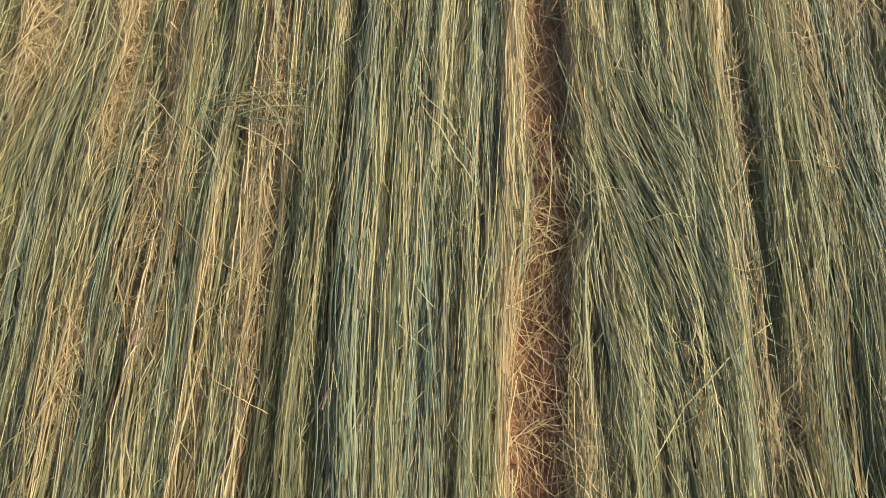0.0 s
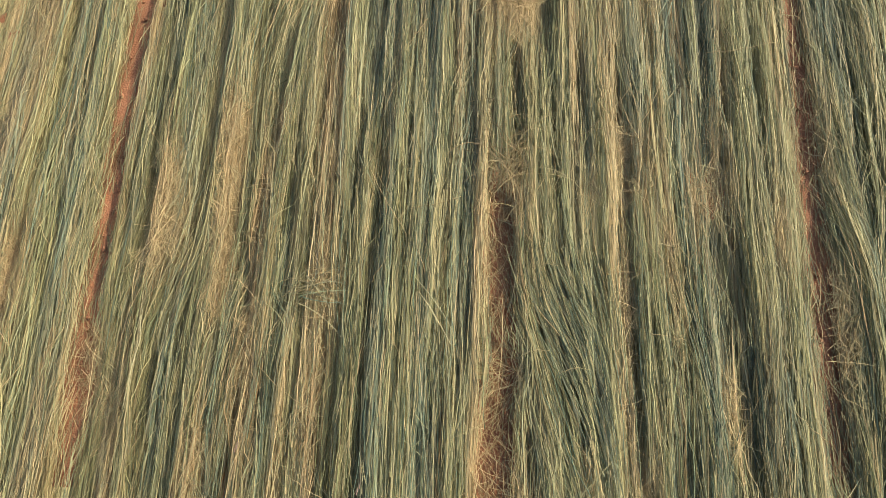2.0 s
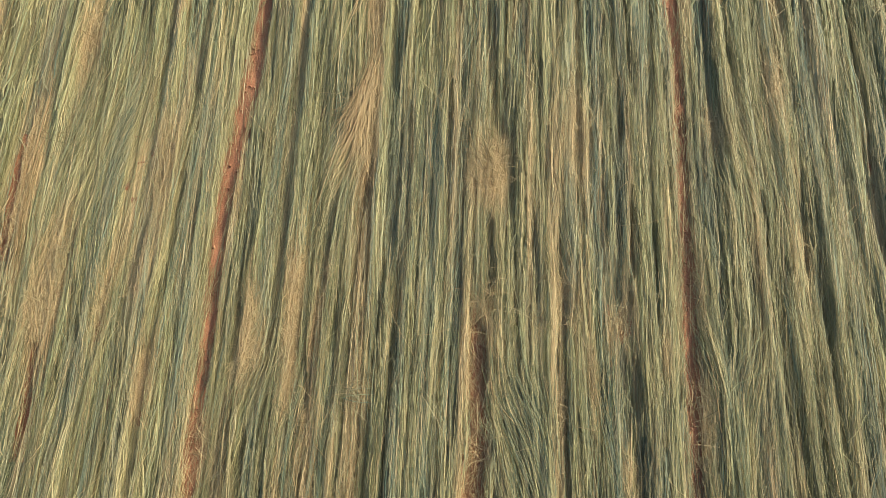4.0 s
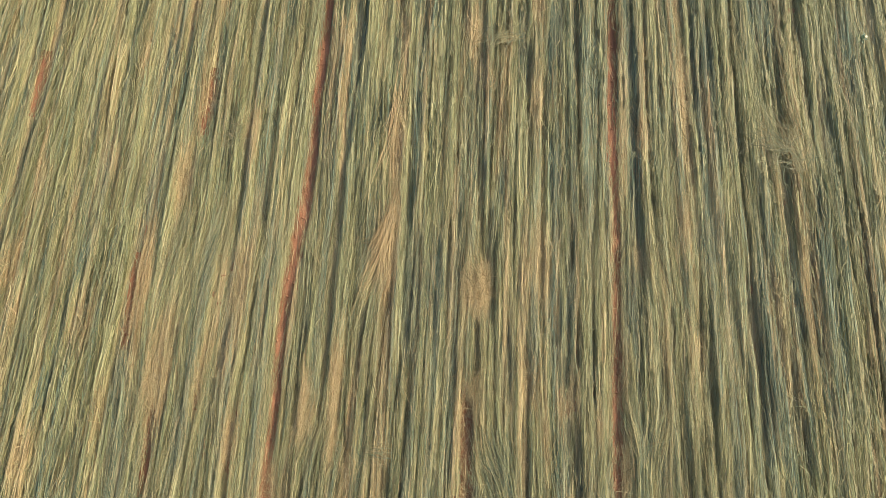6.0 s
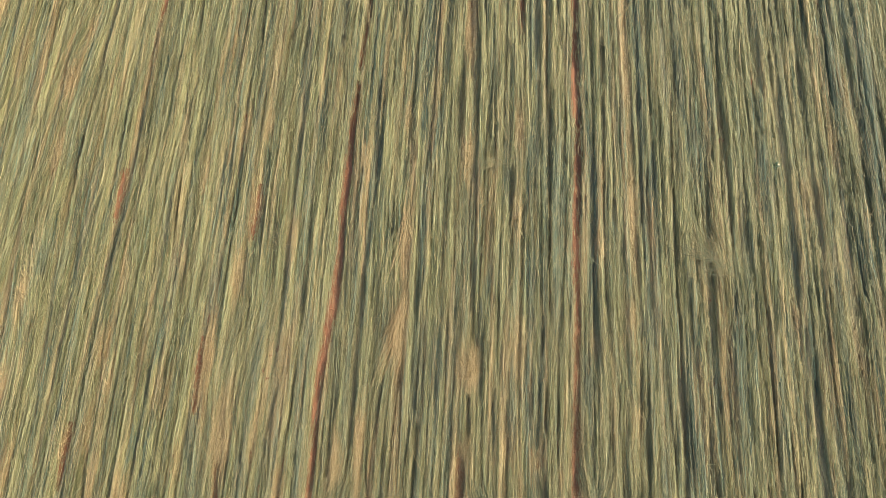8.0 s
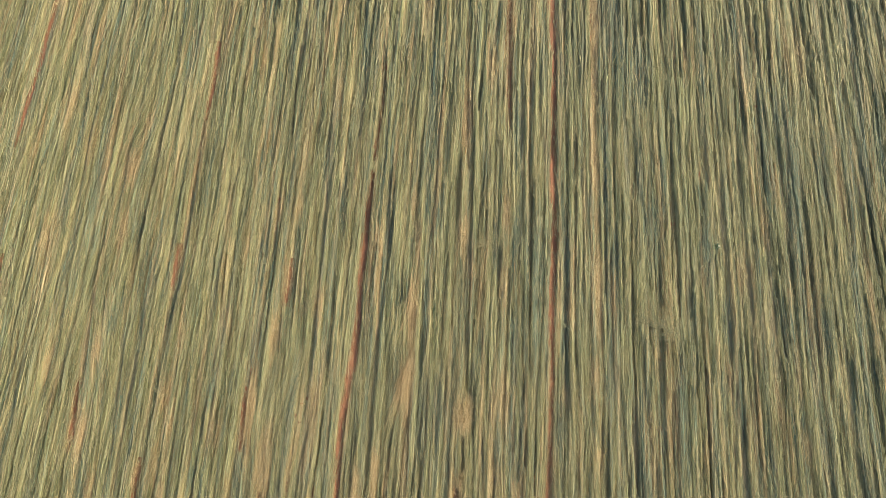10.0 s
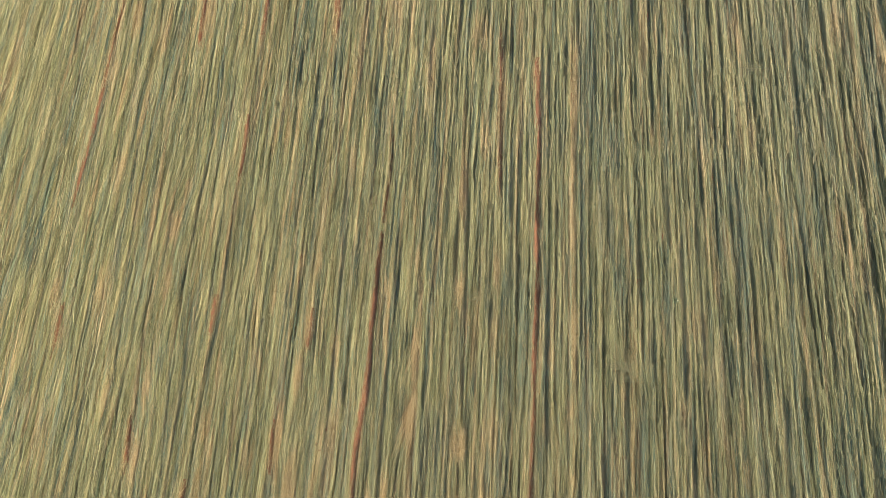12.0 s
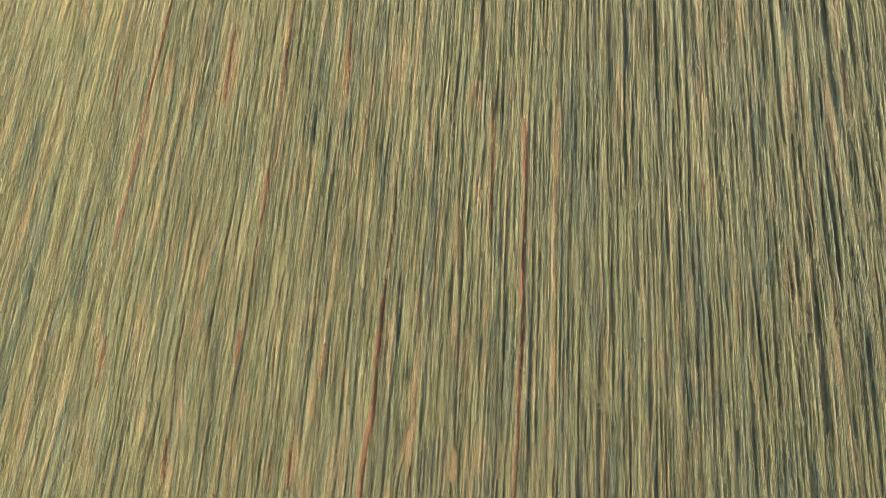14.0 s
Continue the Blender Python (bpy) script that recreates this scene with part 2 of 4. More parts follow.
furrow(-2.801, 7.972, -2.727, 6.441, 0.041)
furrow(-5.344, 7.351, -5.302, 6.551, 0.054)
furrow(-5.54, 6.543, -5.511, 5.716, 0.041)
furrow(-5.579, 5.102, -5.574, 4.571, 0.039)
furrow(-1.312, 6.679, -1.343, 6.049, 0.062)
furrow(-1.307, 7.668, -1.294, 6.808, 0.066)
furrow(-0.751, 6.008, -0.741, 5.466, 0.038)
furrow(-3.768, 7.738, -3.804, 7.192, 0.036)
furrow(-5.796, 4.796, -5.801, 4.33, 0.039)
furrow(-6.655, 7.176, -6.758, 6.114, 0.036)
furrow(-6.877, 6.832, -6.893, 6.174, 0.03)
furrow(-2.44, 7.981, -2.495, 7.164, 0.041)
furrow(1.491, 8.084, 1.477, 5.966, 0.075)
furrow(1.477, 5.966, 1.493, 5.55, 0.091)
furrow(0.062, 7.639, 0.135, 5.918, 0.056)
furrow(2.136, 7.965, 2.143, 6.79, 0.039)
furrow(1.834, 6.405, 1.829, 5.918, 0.038)
furrow(3.328, 6.828, 3.265, 4.711, 0.037)
furrow(3.975, 7.486, 3.99, 4.851, 0.042)
furrow(4.362, 7.825, 4.335, 5.891, 0.038)
furrow(4.704, 7.314, 4.68, 5.67, 0.032)
furrow(5.524, 8.055, 5.659, 6.903, 0.027)
furrow(4.969, 6.451, 4.98, 5.566, 0.042)
furrow(6.073, 7.612, 6.051, 7.04, 0.054)
furrow(5.652, 6.414, 5.74, 5.482, 0.031)
furrow(3.107, 7.991, 3.283, 7.016, 0.033)
furrow(0.321, 7.713, 0.26, 6.986, 0.04)
furrow(3.739, 6.047, 3.747, 5.404, 0.031)
furrow(-5.438, 3.485, -5.333, 2.34, 0.047)
furrow(-5.414, 2.236, -5.317, 1.508, 0.071)
furrow(-5.364, 1.176, -5.304, 0.631, 0.059)
furrow(-4.272, 1.145, -4.267, 0.647, 0.068)
furrow(-4.554, 2.89, -4.615, 1.69, 0.036)
furrow(-4.605, 1.643, -4.584, 0.629, 0.034)
furrow(-5.93, 2.823, -5.897, 2.061, 0.037)
furrow(-5.655, 3.475, -5.615, 2.631, 0.027)
furrow(5.544, 3.988, 5.568, 3.089, 0.043)
furrow(4.742, 4.265, 4.779, 3.245, 0.029)
furrow(5.096, 4.124, 5.057, 2.774, 0.029)
furrow(4.022, 2.817, 3.973, 1.175, 0.032)
furrow(5.469, 2.7, 5.452, 2.234, 0.042)
furrow(-7.176, 12.29, -7.253, 9.814, 0.073)
furrow(-7.279, 9.714, -7.269, 7.911, 0.07)
furrow(-7.269, 7.911, -7.307, 6.051, 0.068)
furrow(-4.204, 12.199, -4.184, 10.059, 0.072)
furrow(-4.215, 9.96, -4.179, 7.008, 0.06)
furrow(-2.78, 11.839, -2.661, 9.937, 0.08)
furrow(-2.716, 9.646, -2.761, 7.438, 0.051)
furrow(-2.101, 10.95, -2.079, 8.553, 0.061)
furrow(-5.54, 11.512, -5.456, 9.608, 0.072)
furrow(-8.338, 11.92, -8.338, 9.761, 0.055)
furrow(-9.5, 9.805, -9.436, 7.888, 0.054)
furrow(-10.439, 10.57, -10.537, 9.163, 0.046)
furrow(-8.226, 8.045, -8.2, 6.781, 0.06)
furrow(-1.567, 12.52, -1.438, 9.996, 0.053)
furrow(-9.546, 11.977, -9.335, 9.125, 0.037)
furrow(-3.363, 12.128, -3.416, 10.689, 0.045)
furrow(-0.743, 10.03, -0.662, 8.355, 0.059)
furrow(3.586, 12.731, 3.607, 10.24, 0.052)
furrow(4.293, 12.76, 4.323, 10.275, 0.043)
furrow(4.961, 11.767, 4.978, 9.837, 0.05)
furrow(3.273, 11.693, 3.268, 10.224, 0.043)
furrow(6.289, 12.533, 6.361, 8.291, 0.05)
furrow(6.959, 12.869, 6.958, 9.936, 0.05)
furrow(8.326, 12.315, 8.429, 10.009, 0.041)
furrow(3.182, 9.01, 3.301, 7.775, 0.057)
furrow(1.421, 9.38, 1.499, 6.989, 0.09)
furrow(0.667, 10.098, 0.79, 6.612, 0.066)
furrow(2.074, 10.455, 2.101, 7.024, 0.049)
furrow(6.689, 9.013, 6.734, 7.966, 0.056)
furrow(8.643, 9.745, 8.658, 8.416, 0.048)
furrow(4.637, 9.543, 4.643, 8.372, 0.041)
furrow(5.454, 9.401, 5.624, 7.905, 0.04)
furrow(1.733, 12.032, 1.843, 11.129, 0.052)
furrow(7.293, 9.045, 7.414, 7.665, 0.032)
furrow(9.078, 10.041, 9.023, 8.871, 0.04)
furrow(-7.063, 3.986, -7.054, 3.216, 0.064)
furrow(-8.189, 5.454, -8.321, 3.284, 0.041)
furrow(-7.405, 3.345, -7.145, 1.386, 0.046)
furrow(-8.467, 2.594, -8.442, 1.292, 0.039)
furrow(6.149, 6.807, 6.264, 3.462, 0.052)
furrow(6.823, 5.574, 6.983, 2.678, 0.043)
furrow(7.788, 5.175, 7.838, 2.202, 0.043)
furrow(8.28, 4.981, 8.315, 2.773, 0.036)
furrow(7.334, 5.452, 7.355, 3.679, 0.029)
dry_patch(-0.59, 2.49, 0.08, 0.43, 1.0)
dry_patch(-0.94, 1.42, 0.04, 0.2, 0.9)
dry_patch(0.24, 2.1, 0.1, 0.29, 1.0)
dry_patch(0.8, 2.29, 0.08, 0.52, 0.7)
dry_patch(1.7, 2.49, 0.08, 0.19, 0.8)
dry_patch(0.77, 1.33, 0.06, 0.22, 0.7)
dry_patch(-1.89, 2.06, 0.1, 0.52, 0.6)
dry_patch(-2.51, 1.48, 0.1, 0.52, 0.7)
dry_patch(-1.81, 0.7, 0.03, 0.3, 1.0)
dry_patch(1.52, 0.62, 0.05, 0.22, 0.7)
dry_patch(0.21, 1.1, 0.09, 0.18, 0.9)
dry_patch(-1.42, 0.39, 0.05, 0.17, 0.9)
dry_patch(-2.15, 1.25, 0.04, 0.37, 0.8)
dry_patch(2.13, 1.66, 0.06, 0.2, 0.8)
dry_patch(2.11, 2.8, 0.05, 0.24, 0.7)
dry_patch(1.52, 1.39, 0.03, 0.19, 0.6)
dry_patch(-0.51, 0.72, 0.07, 0.19, 0.9)
dry_patch(-0.52, 0.3, 0.04, 0.36, 0.6)
dry_patch(-0.93, 0.81, 0.05, 0.22, 1.0)
dry_patch(-0.78, 0.5, 0.03, 0.26, 0.9)
dry_patch(0.18, 0.83, 0.05, 0.21, 0.9)
dry_patch(0.21, 0.43, 0.05, 0.09, 0.9)
dry_patch(0.18, 0.15, 0.06, 0.12, 1.0)
dry_patch(0.26, -0.07, 0.06, 0.13, 1.0)
dry_patch(0.16, -0.12, 0.05, 0.09, 0.9)
dry_patch(-0.94, 0.01, 0.04, 0.23, 0.8)
dry_patch(0.68, 0.53, 0.02, 0.13, 0.8)
dry_patch(0.72, -0.03, 0.04, 0.14, 0.8)
dry_patch(-1.22, 0.93, 0.06, 0.13, 0.9)
dry_patch(-0.02, -0.1, 0.01, 0.11, 0.7)
dry_patch(0.53, 0.08, 0.02, 0.2, 0.6)
dry_patch(-1.21, 1.19, 0.05, 0.22, 1.0)
dry_patch(-1.39, 0.47, 0.05, 0.11, 1.0)
dry_patch(-1.24, 0.83, 0.05, 0.12, 0.8)
dry_patch(-0.96, 1.23, 0.04, 0.15, 1.0)
dry_patch(-0.95, 0.88, 0.04, 0.12, 0.9)
dry_patch(-0.78, 0.94, 0.02, 0.31, 0.9)
dry_patch(-0.77, 0.43, 0.02, 0.21, 0.8)
dry_patch(-0.51, 0.87, 0.04, 0.12, 0.9)
dry_patch(0.23, 1.14, 0.07, 0.12, 0.9)
dry_patch(0.17, 0.81, 0.04, 0.17, 0.9)
dry_patch(0.21, 0.39, 0.03, 0.14, 0.8)
dry_patch(0.17, 0.01, 0.06, 0.12, 1.0)
dry_patch(0.69, 0.6, 0.02, 0.18, 0.8)
dry_patch(0.72, 1.19, 0.04, 0.13, 0.7)
dry_patch(1.07, 0.35, 0.03, 0.1, 0.9)
dry_patch(1.08, 0.21, 0.03, 0.08, 0.8)
dry_patch(1.07, 1.22, 0.02, 0.13, 0.6)
dry_patch(-1.31, 0.28, 0.05, 0.1, 0.6)
dry_patch(1.32, 1.02, 0.02, 0.1, 0.6)
dry_patch(-1.25, 0.16, 0.05, 0.17, 0.5)
dry_patch(-0.93, 0.03, 0.04, 0.16, 0.7)
dry_patch(0.75, 0.03, 0.03, 0.15, 0.7)
dry_patch(-2.76, 5.09, 0.06, 0.29, 0.9)
dry_patch(-2.44, 5.1, 0.05, 0.24, 0.9)
dry_patch(-2.46, 3.95, 0.1, 0.27, 0.8)
dry_patch(-1.97, 3.62, 0.07, 0.26, 0.8)
dry_patch(-2.59, 3.09, 0.07, 0.33, 0.8)
dry_patch(-0.57, 3.46, 0.05, 0.46, 1.0)
dry_patch(-4.22, 4.2, 0.04, 0.12, 0.9)
dry_patch(-3.56, 4.98, 0.03, 0.29, 0.7)
dry_patch(-3.19, 4.37, 0.04, 0.28, 0.6)
dry_patch(-1.19, 4.66, 0.06, 0.28, 0.7)
dry_patch(-2.02, 5.11, 0.04, 0.24, 0.7)
dry_patch(-3.33, 3.31, 0.05, 0.21, 0.7)
dry_patch(-3.95, 3.04, 0.06, 0.25, 0.6)
dry_patch(-0.66, 5.3, 0.05, 0.29, 0.8)
dry_patch(-0.57, 4.64, 0.04, 0.37, 0.7)
dry_patch(0.78, 5.05, 0.07, 0.42, 0.8)
dry_patch(0.75, 4.1, 0.05, 0.52, 0.7)
dry_patch(2.15, 4.32, 0.06, 0.35, 0.8)
dry_patch(2.18, 3.77, 0.05, 0.54, 0.7)
dry_patch(2.13, 5.08, 0.03, 0.23, 0.7)
dry_patch(1.74, 3.67, 0.05, 0.25, 0.7)
dry_patch(1.81, 4.48, 0.03, 0.36, 0.6)
dry_patch(0.13, 4.8, 0.08, 0.28, 0.8)
dry_patch(0.27, 4.26, 0.08, 0.26, 0.7)
dry_patch(2.86, 3.54, 0.04, 0.16, 0.7)
dry_patch(2.98, 3.23, 0.04, 0.24, 0.7)
dry_patch(0.46, 4.67, 0.08, 0.14, 0.6)
dry_patch(4.25, 4.34, 0.11, 0.26, 0.4)
dry_patch(-2.84, 2.12, 0.05, 0.38, 0.9)
dry_patch(-2.85, 1.71, 0.05, 0.22, 0.9)
dry_patch(-2.51, 1.17, 0.14, 0.31, 0.8)
dry_patch(-3.6, 0.51, 0.07, 0.23, 0.8)
dry_patch(-3.0, 0.9, 0.04, 0.2, 0.6)
dry_patch(-3.96, 1.7, 0.06, 0.22, 0.6)
dry_patch(-4.05, 1.16, 0.07, 0.21, 0.6)
dry_patch(-4.1, 2.14, 0.08, 0.31, 0.6)
dry_patch(-3.27, 1.69, 0.09, 0.22, 0.6)
dry_patch(2.85, 2.13, 0.05, 0.29, 0.6)
dry_patch(2.89, 1.37, 0.06, 0.4, 0.5)
dry_patch(3.58, 1.78, 0.04, 0.21, 0.7)
dry_patch(3.19, 0.97, 0.05, 0.19, 0.5)
dry_patch(3.6, 1.15, 0.03, 0.19, 0.6)
dry_patch(4.01, 2.83, 0.03, 0.23, 0.7)
dry_patch(-5.27, 5.63, 0.1, 0.25, 0.9)
dry_patch(-5.14, 6.42, 0.06, 0.13, 0.9)
dry_patch(-6.54, 6.66, 0.12, 0.54, 0.6)
dry_patch(-6.03, 6.04, 0.09, 0.39, 0.6)
dry_patch(-5.19, 4.56, 0.07, 0.29, 0.8)
dry_patch(-2.03, 7.13, 0.06, 0.53, 0.7)
dry_patch(-6.41, 4.4, 0.09, 0.35, 0.7)
dry_patch(-4.17, 6.35, 0.05, 0.32, 0.9)
dry_patch(-3.59, 7.55, 0.05, 0.27, 0.7)
dry_patch(-3.37, 7.7, 0.05, 0.28, 0.7)
dry_patch(-4.18, 7.47, 0.05, 0.41, 0.8)
dry_patch(0.1, 6.81, 0.06, 0.76, 1.0)
dry_patch(2.14, 7.25, 0.04, 0.64, 0.9)
dry_patch(2.14, 5.95, 0.05, 0.48, 0.8)
dry_patch(0.75, 7.61, 0.07, 0.53, 0.6)
dry_patch(4.59, 7.39, 0.07, 0.39, 0.6)
dry_patch(4.64, 5.07, 0.06, 0.45, 0.6)
dry_patch(4.85, 5.7, 0.05, 0.35, 0.7)
dry_patch(3.59, 7.95, 0.04, 0.27, 0.8)
dry_patch(0.47, 7.6, 0.07, 0.33, 0.6)
dry_patch(5.82, 5.68, 0.05, 0.23, 0.7)
dry_patch(-5.22, 2.74, 0.06, 0.36, 0.8)
dry_patch(-5.25, 1.56, 0.1, 0.38, 0.9)
dry_patch(-5.92, 2.46, 0.07, 0.26, 0.8)
dry_patch(-4.29, 1.06, 0.06, 0.18, 0.9)
dry_patch(-4.93, 0.84, 0.07, 0.18, 0.6)
dry_patch(4.96, 1.94, 0.05, 0.23, 0.7)
dry_patch(4.65, 2.37, 0.06, 0.47, 0.5)
dry_patch(4.95, 3.0, 0.05, 0.34, 0.6)
dry_patch(4.91, 4.15, 0.05, 0.16, 0.6)
dry_patch(-9.25, 8.8, 0.09, 0.68, 0.7)
dry_patch(-9.31, 7.96, 0.07, 0.28, 0.7)
dry_patch(-6.86, 10.09, 0.09, 0.5, 0.8)
dry_patch(-7.15, 8.82, 0.14, 0.57, 0.6)
dry_patch(-6.22, 9.53, 0.12, 0.39, 0.5)
dry_patch(-6.28, 11.12, 0.05, 0.41, 0.7)
dry_patch(-5.4, 10.55, 0.09, 1.01, 0.8)
dry_patch(-4.2, 11.32, 0.07, 1.03, 0.9)
dry_patch(-4.17, 9.82, 0.05, 0.78, 0.8)
dry_patch(-2.7, 10.38, 0.09, 1.18, 0.7)
dry_patch(-2.09, 9.64, 0.07, 1.14, 0.7)
dry_patch(-0.66, 8.96, 0.07, 0.83, 0.8)
dry_patch(-1.44, 10.64, 0.07, 0.79, 0.7)
dry_patch(-9.39, 6.69, 0.09, 0.45, 0.7)
dry_patch(-9.25, 11.72, 0.06, 0.43, 0.7)
dry_patch(-3.48, 8.27, 0.07, 0.55, 0.7)
dry_patch(0.29, 9.9, 0.15, 0.28, 0.9)
dry_patch(1.78, 11.68, 0.07, 0.6, 0.7)
dry_patch(0.74, 8.49, 0.07, 1.43, 0.8)
dry_patch(2.14, 8.74, 0.07, 1.08, 0.8)
dry_patch(1.42, 9.16, 0.07, 0.55, 0.9)
dry_patch(7.24, 10.38, 0.08, 0.47, 0.8)
dry_patch(8.03, 9.68, 0.1, 1.1, 0.6)
dry_patch(8.06, 8.36, 0.08, 0.52, 0.6)
dry_patch(5.87, 11.76, 0.07, 0.6, 0.6)
dry_patch(8.42, 10.34, 0.08, 0.94, 0.7)
dry_patch(6.24, 12.17, 0.07, 0.51, 0.8)
dry_patch(1.05, 10.17, 0.07, 0.38, 0.6)
dry_patch(5.45, 8.21, 0.06, 0.43, 0.6)
dry_patch(5.3, 10.28, 0.08, 0.57, 0.6)
dry_patch(-7.25, 4.28, 0.06, 0.32, 0.9)
dry_patch(-7.01, 3.6, 0.08, 0.31, 0.9)
dry_patch(-6.94, 1.69, 0.09, 0.43, 0.6)
dry_patch(-8.38, 3.74, 0.06, 0.32, 0.6)
dry_patch(-6.45, 4.17, 0.11, 0.32, 0.5)
dry_patch(7.72, 4.57, 0.06, 0.74, 0.7)
dry_patch(7.18, 5.43, 0.06, 0.39, 0.6)
dry_patch(7.82, 2.74, 0.06, 0.41, 0.7)
dry_patch(7.73, 5.77, 0.07, 0.47, 0.6)
dry_patch(6.87, 6.11, 0.06, 0.48, 0.6)
glaucous_shade_patch(-0.34, 2.09, 0.09, 0.65)
glaucous_shade_patch(0.06, 1.03, 0.04, 0.49)
glaucous_shade_patch(0.93, 1.8, 0.08, 0.38)
glaucous_shade_patch(0.97, 1.25, 0.06, 0.5)
glaucous_shade_patch(1.16, 0.38, 0.08, 0.24)
glaucous_shade_patch(-0.14, 2.06, 0.1, 0.43)
glaucous_shade_patch(1.58, 2.09, 0.08, 0.39)
glaucous_shade_patch(2.33, 2.73, 0.1, 0.39)
glaucous_shade_patch(1.7, 0.85, 0.04, 0.17)
glaucous_shade_patch(-2.24, 0.78, 0.09, 0.28)
glaucous_shade_patch(-0.75, 2.61, 0.07, 0.24)
glaucous_shade_patch(0.04, 0.7, 0.03, 0.28)
glaucous_shade_patch(-0.65, 0.82, 0.06, 0.22)
glaucous_shade_patch(-0.72, 0.25, 0.03, 0.21)
glaucous_shade_patch(-0.61, 0.94, 0.05, 0.1)
glaucous_shade_patch(0.33, 0.23, 0.03, 0.16)
glaucous_shade_patch(0.86, 0.02, 0.05, 0.19)
glaucous_shade_patch(0.56, 0.4, 0.03, 0.17)
glaucous_shade_patch(-0.31, 0.19, 0.04, 0.13)
glaucous_shade_patch(-0.08, 0.01, 0.03, 0.16)
glaucous_shade_patch(0.94, 0.73, 0.05, 0.23)
glaucous_shade_patch(0.43, 0.67, 0.07, 0.2)
glaucous_shade_patch(-2.97, 4.29, 0.05, 0.28)
glaucous_shade_patch(-1.79, 5.17, 0.08, 0.39)
glaucous_shade_patch(-0.35, 5.16, 0.12, 0.38)
glaucous_shade_patch(-3.41, 3.23, 0.06, 0.25)
glaucous_shade_patch(-1.86, 4.37, 0.04, 0.27)
glaucous_shade_patch(-0.99, 4.72, 0.04, 0.37)
glaucous_shade_patch(-0.66, 4.68, 0.03, 0.23)
glaucous_shade_patch(-4.95, 4.74, 0.09, 0.25)
glaucous_shade_patch(-2.9, 2.96, 0.04, 0.16)
glaucous_shade_patch(-0.79, 3.74, 0.05, 0.26)
glaucous_shade_patch(0.64, 4.67, 0.05, 0.41)
glaucous_shade_patch(0.94, 4.82, 0.08, 0.55)
glaucous_shade_patch(1.66, 4.7, 0.06, 0.91)
glaucous_shade_patch(2.29, 5.47, 0.04, 0.29)
glaucous_shade_patch(2.34, 4.15, 0.12, 0.86)
glaucous_shade_patch(0.95, 3.31, 0.08, 0.4)
glaucous_shade_patch(3.03, 5.11, 0.12, 0.56)
glaucous_shade_patch(3.77, 4.77, 0.12, 0.68)
glaucous_shade_patch(1.67, 3.66, 0.06, 0.54)
glaucous_shade_patch(0.46, 3.13, 0.04, 0.28)
glaucous_shade_patch(4.02, 3.71, 0.07, 0.33)
glaucous_shade_patch(-3.39, 2.25, 0.05, 0.31)
glaucous_shade_patch(-3.15, 0.59, 0.04, 0.2)
glaucous_shade_patch(-3.48, 1.12, 0.05, 0.21)
glaucous_shade_patch(3.02, 2.13, 0.06, 0.36)
glaucous_shade_patch(3.92, 2.68, 0.07, 0.38)
glaucous_shade_patch(2.7, 1.2, 0.05, 0.39)
glaucous_shade_patch(-6.24, 6.28, 0.06, 0.26)
glaucous_shade_patch(-0.43, 6.35, 0.11, 0.75)
glaucous_shade_patch(-0.49, 7.31, 0.08, 0.39)
glaucous_shade_patch(-5.61, 4.43, 0.06, 0.23)
glaucous_shade_patch(-6.23, 4.93, 0.08, 0.3)
glaucous_shade_patch(0.91, 6.58, 0.07, 0.62)
glaucous_shade_patch(2.28, 6.44, 0.07, 1.23)
glaucous_shade_patch(2.84, 7.53, 0.17, 0.65)
glaucous_shade_patch(4.98, 6.96, 0.06, 0.31)
glaucous_shade_patch(6.0, 7.37, 0.05, 0.26)
glaucous_shade_patch(5.55, 5.96, 0.07, 0.47)
glaucous_shade_patch(-5.11, 3.22, 0.11, 0.32)
glaucous_shade_patch(-4.98, 3.49, 0.05, 0.22)
glaucous_shade_patch(-5.08, 0.83, 0.07, 0.18)
glaucous_shade_patch(4.41, 1.91, 0.06, 0.27)
glaucous_shade_patch(5.31, 3.66, 0.14, 0.51)
glaucous_shade_patch(4.82, 3.58, 0.07, 0.41)
glaucous_shade_patch(-3.36, 10.75, 0.07, 0.5)
glaucous_shade_patch(-3.33, 9.1, 0.09, 0.56)
glaucous_shade_patch(-6.17, 11.33, 0.18, 0.62)
glaucous_shade_patch(-9.62, 7.76, 0.18, 0.56)
glaucous_shade_patch(-2.6, 9.14, 0.07, 0.28)
glaucous_shade_patch(-2.0, 11.41, 0.13, 0.81)
glaucous_shade_patch(-7.29, 8.62, 0.07, 0.38)
glaucous_shade_patch(3.21, 10.76, 0.09, 0.29)
glaucous_shade_patch(5.2, 10.85, 0.12, 0.96)
glaucous_shade_patch(8.01, 12.05, 0.1, 0.6)
glaucous_shade_patch(4.3, 10.05, 0.12, 0.56)
glaucous_shade_patch(7.85, 9.4, 0.16, 1.09)
glaucous_shade_patch(2.38, 8.94, 0.17, 1.36)
glaucous_shade_patch(0.9, 9.69, 0.05, 0.38)
glaucous_shade_patch(6.2, 10.05, 0.07, 0.37)
glaucous_shade_patch(7.28, 12.42, 0.12, 0.61)
glaucous_shade_patch(3.64, 11.46, 0.09, 1.19)
glaucous_shade_patch(-8.27, 2.02, 0.08, 0.44)
glaucous_shade_patch(-7.88, 5.05, 0.13, 0.5)
glaucous_shade_patch(7.27, 3.96, 0.1, 0.43)
glaucous_shade_patch(6.5, 6.33, 0.11, 0.48)
glaucous_shade_patch(8.27, 4.6, 0.1, 0.74)
glaucous_shade_patch(5.99, 3.02, 0.07, 0.21)
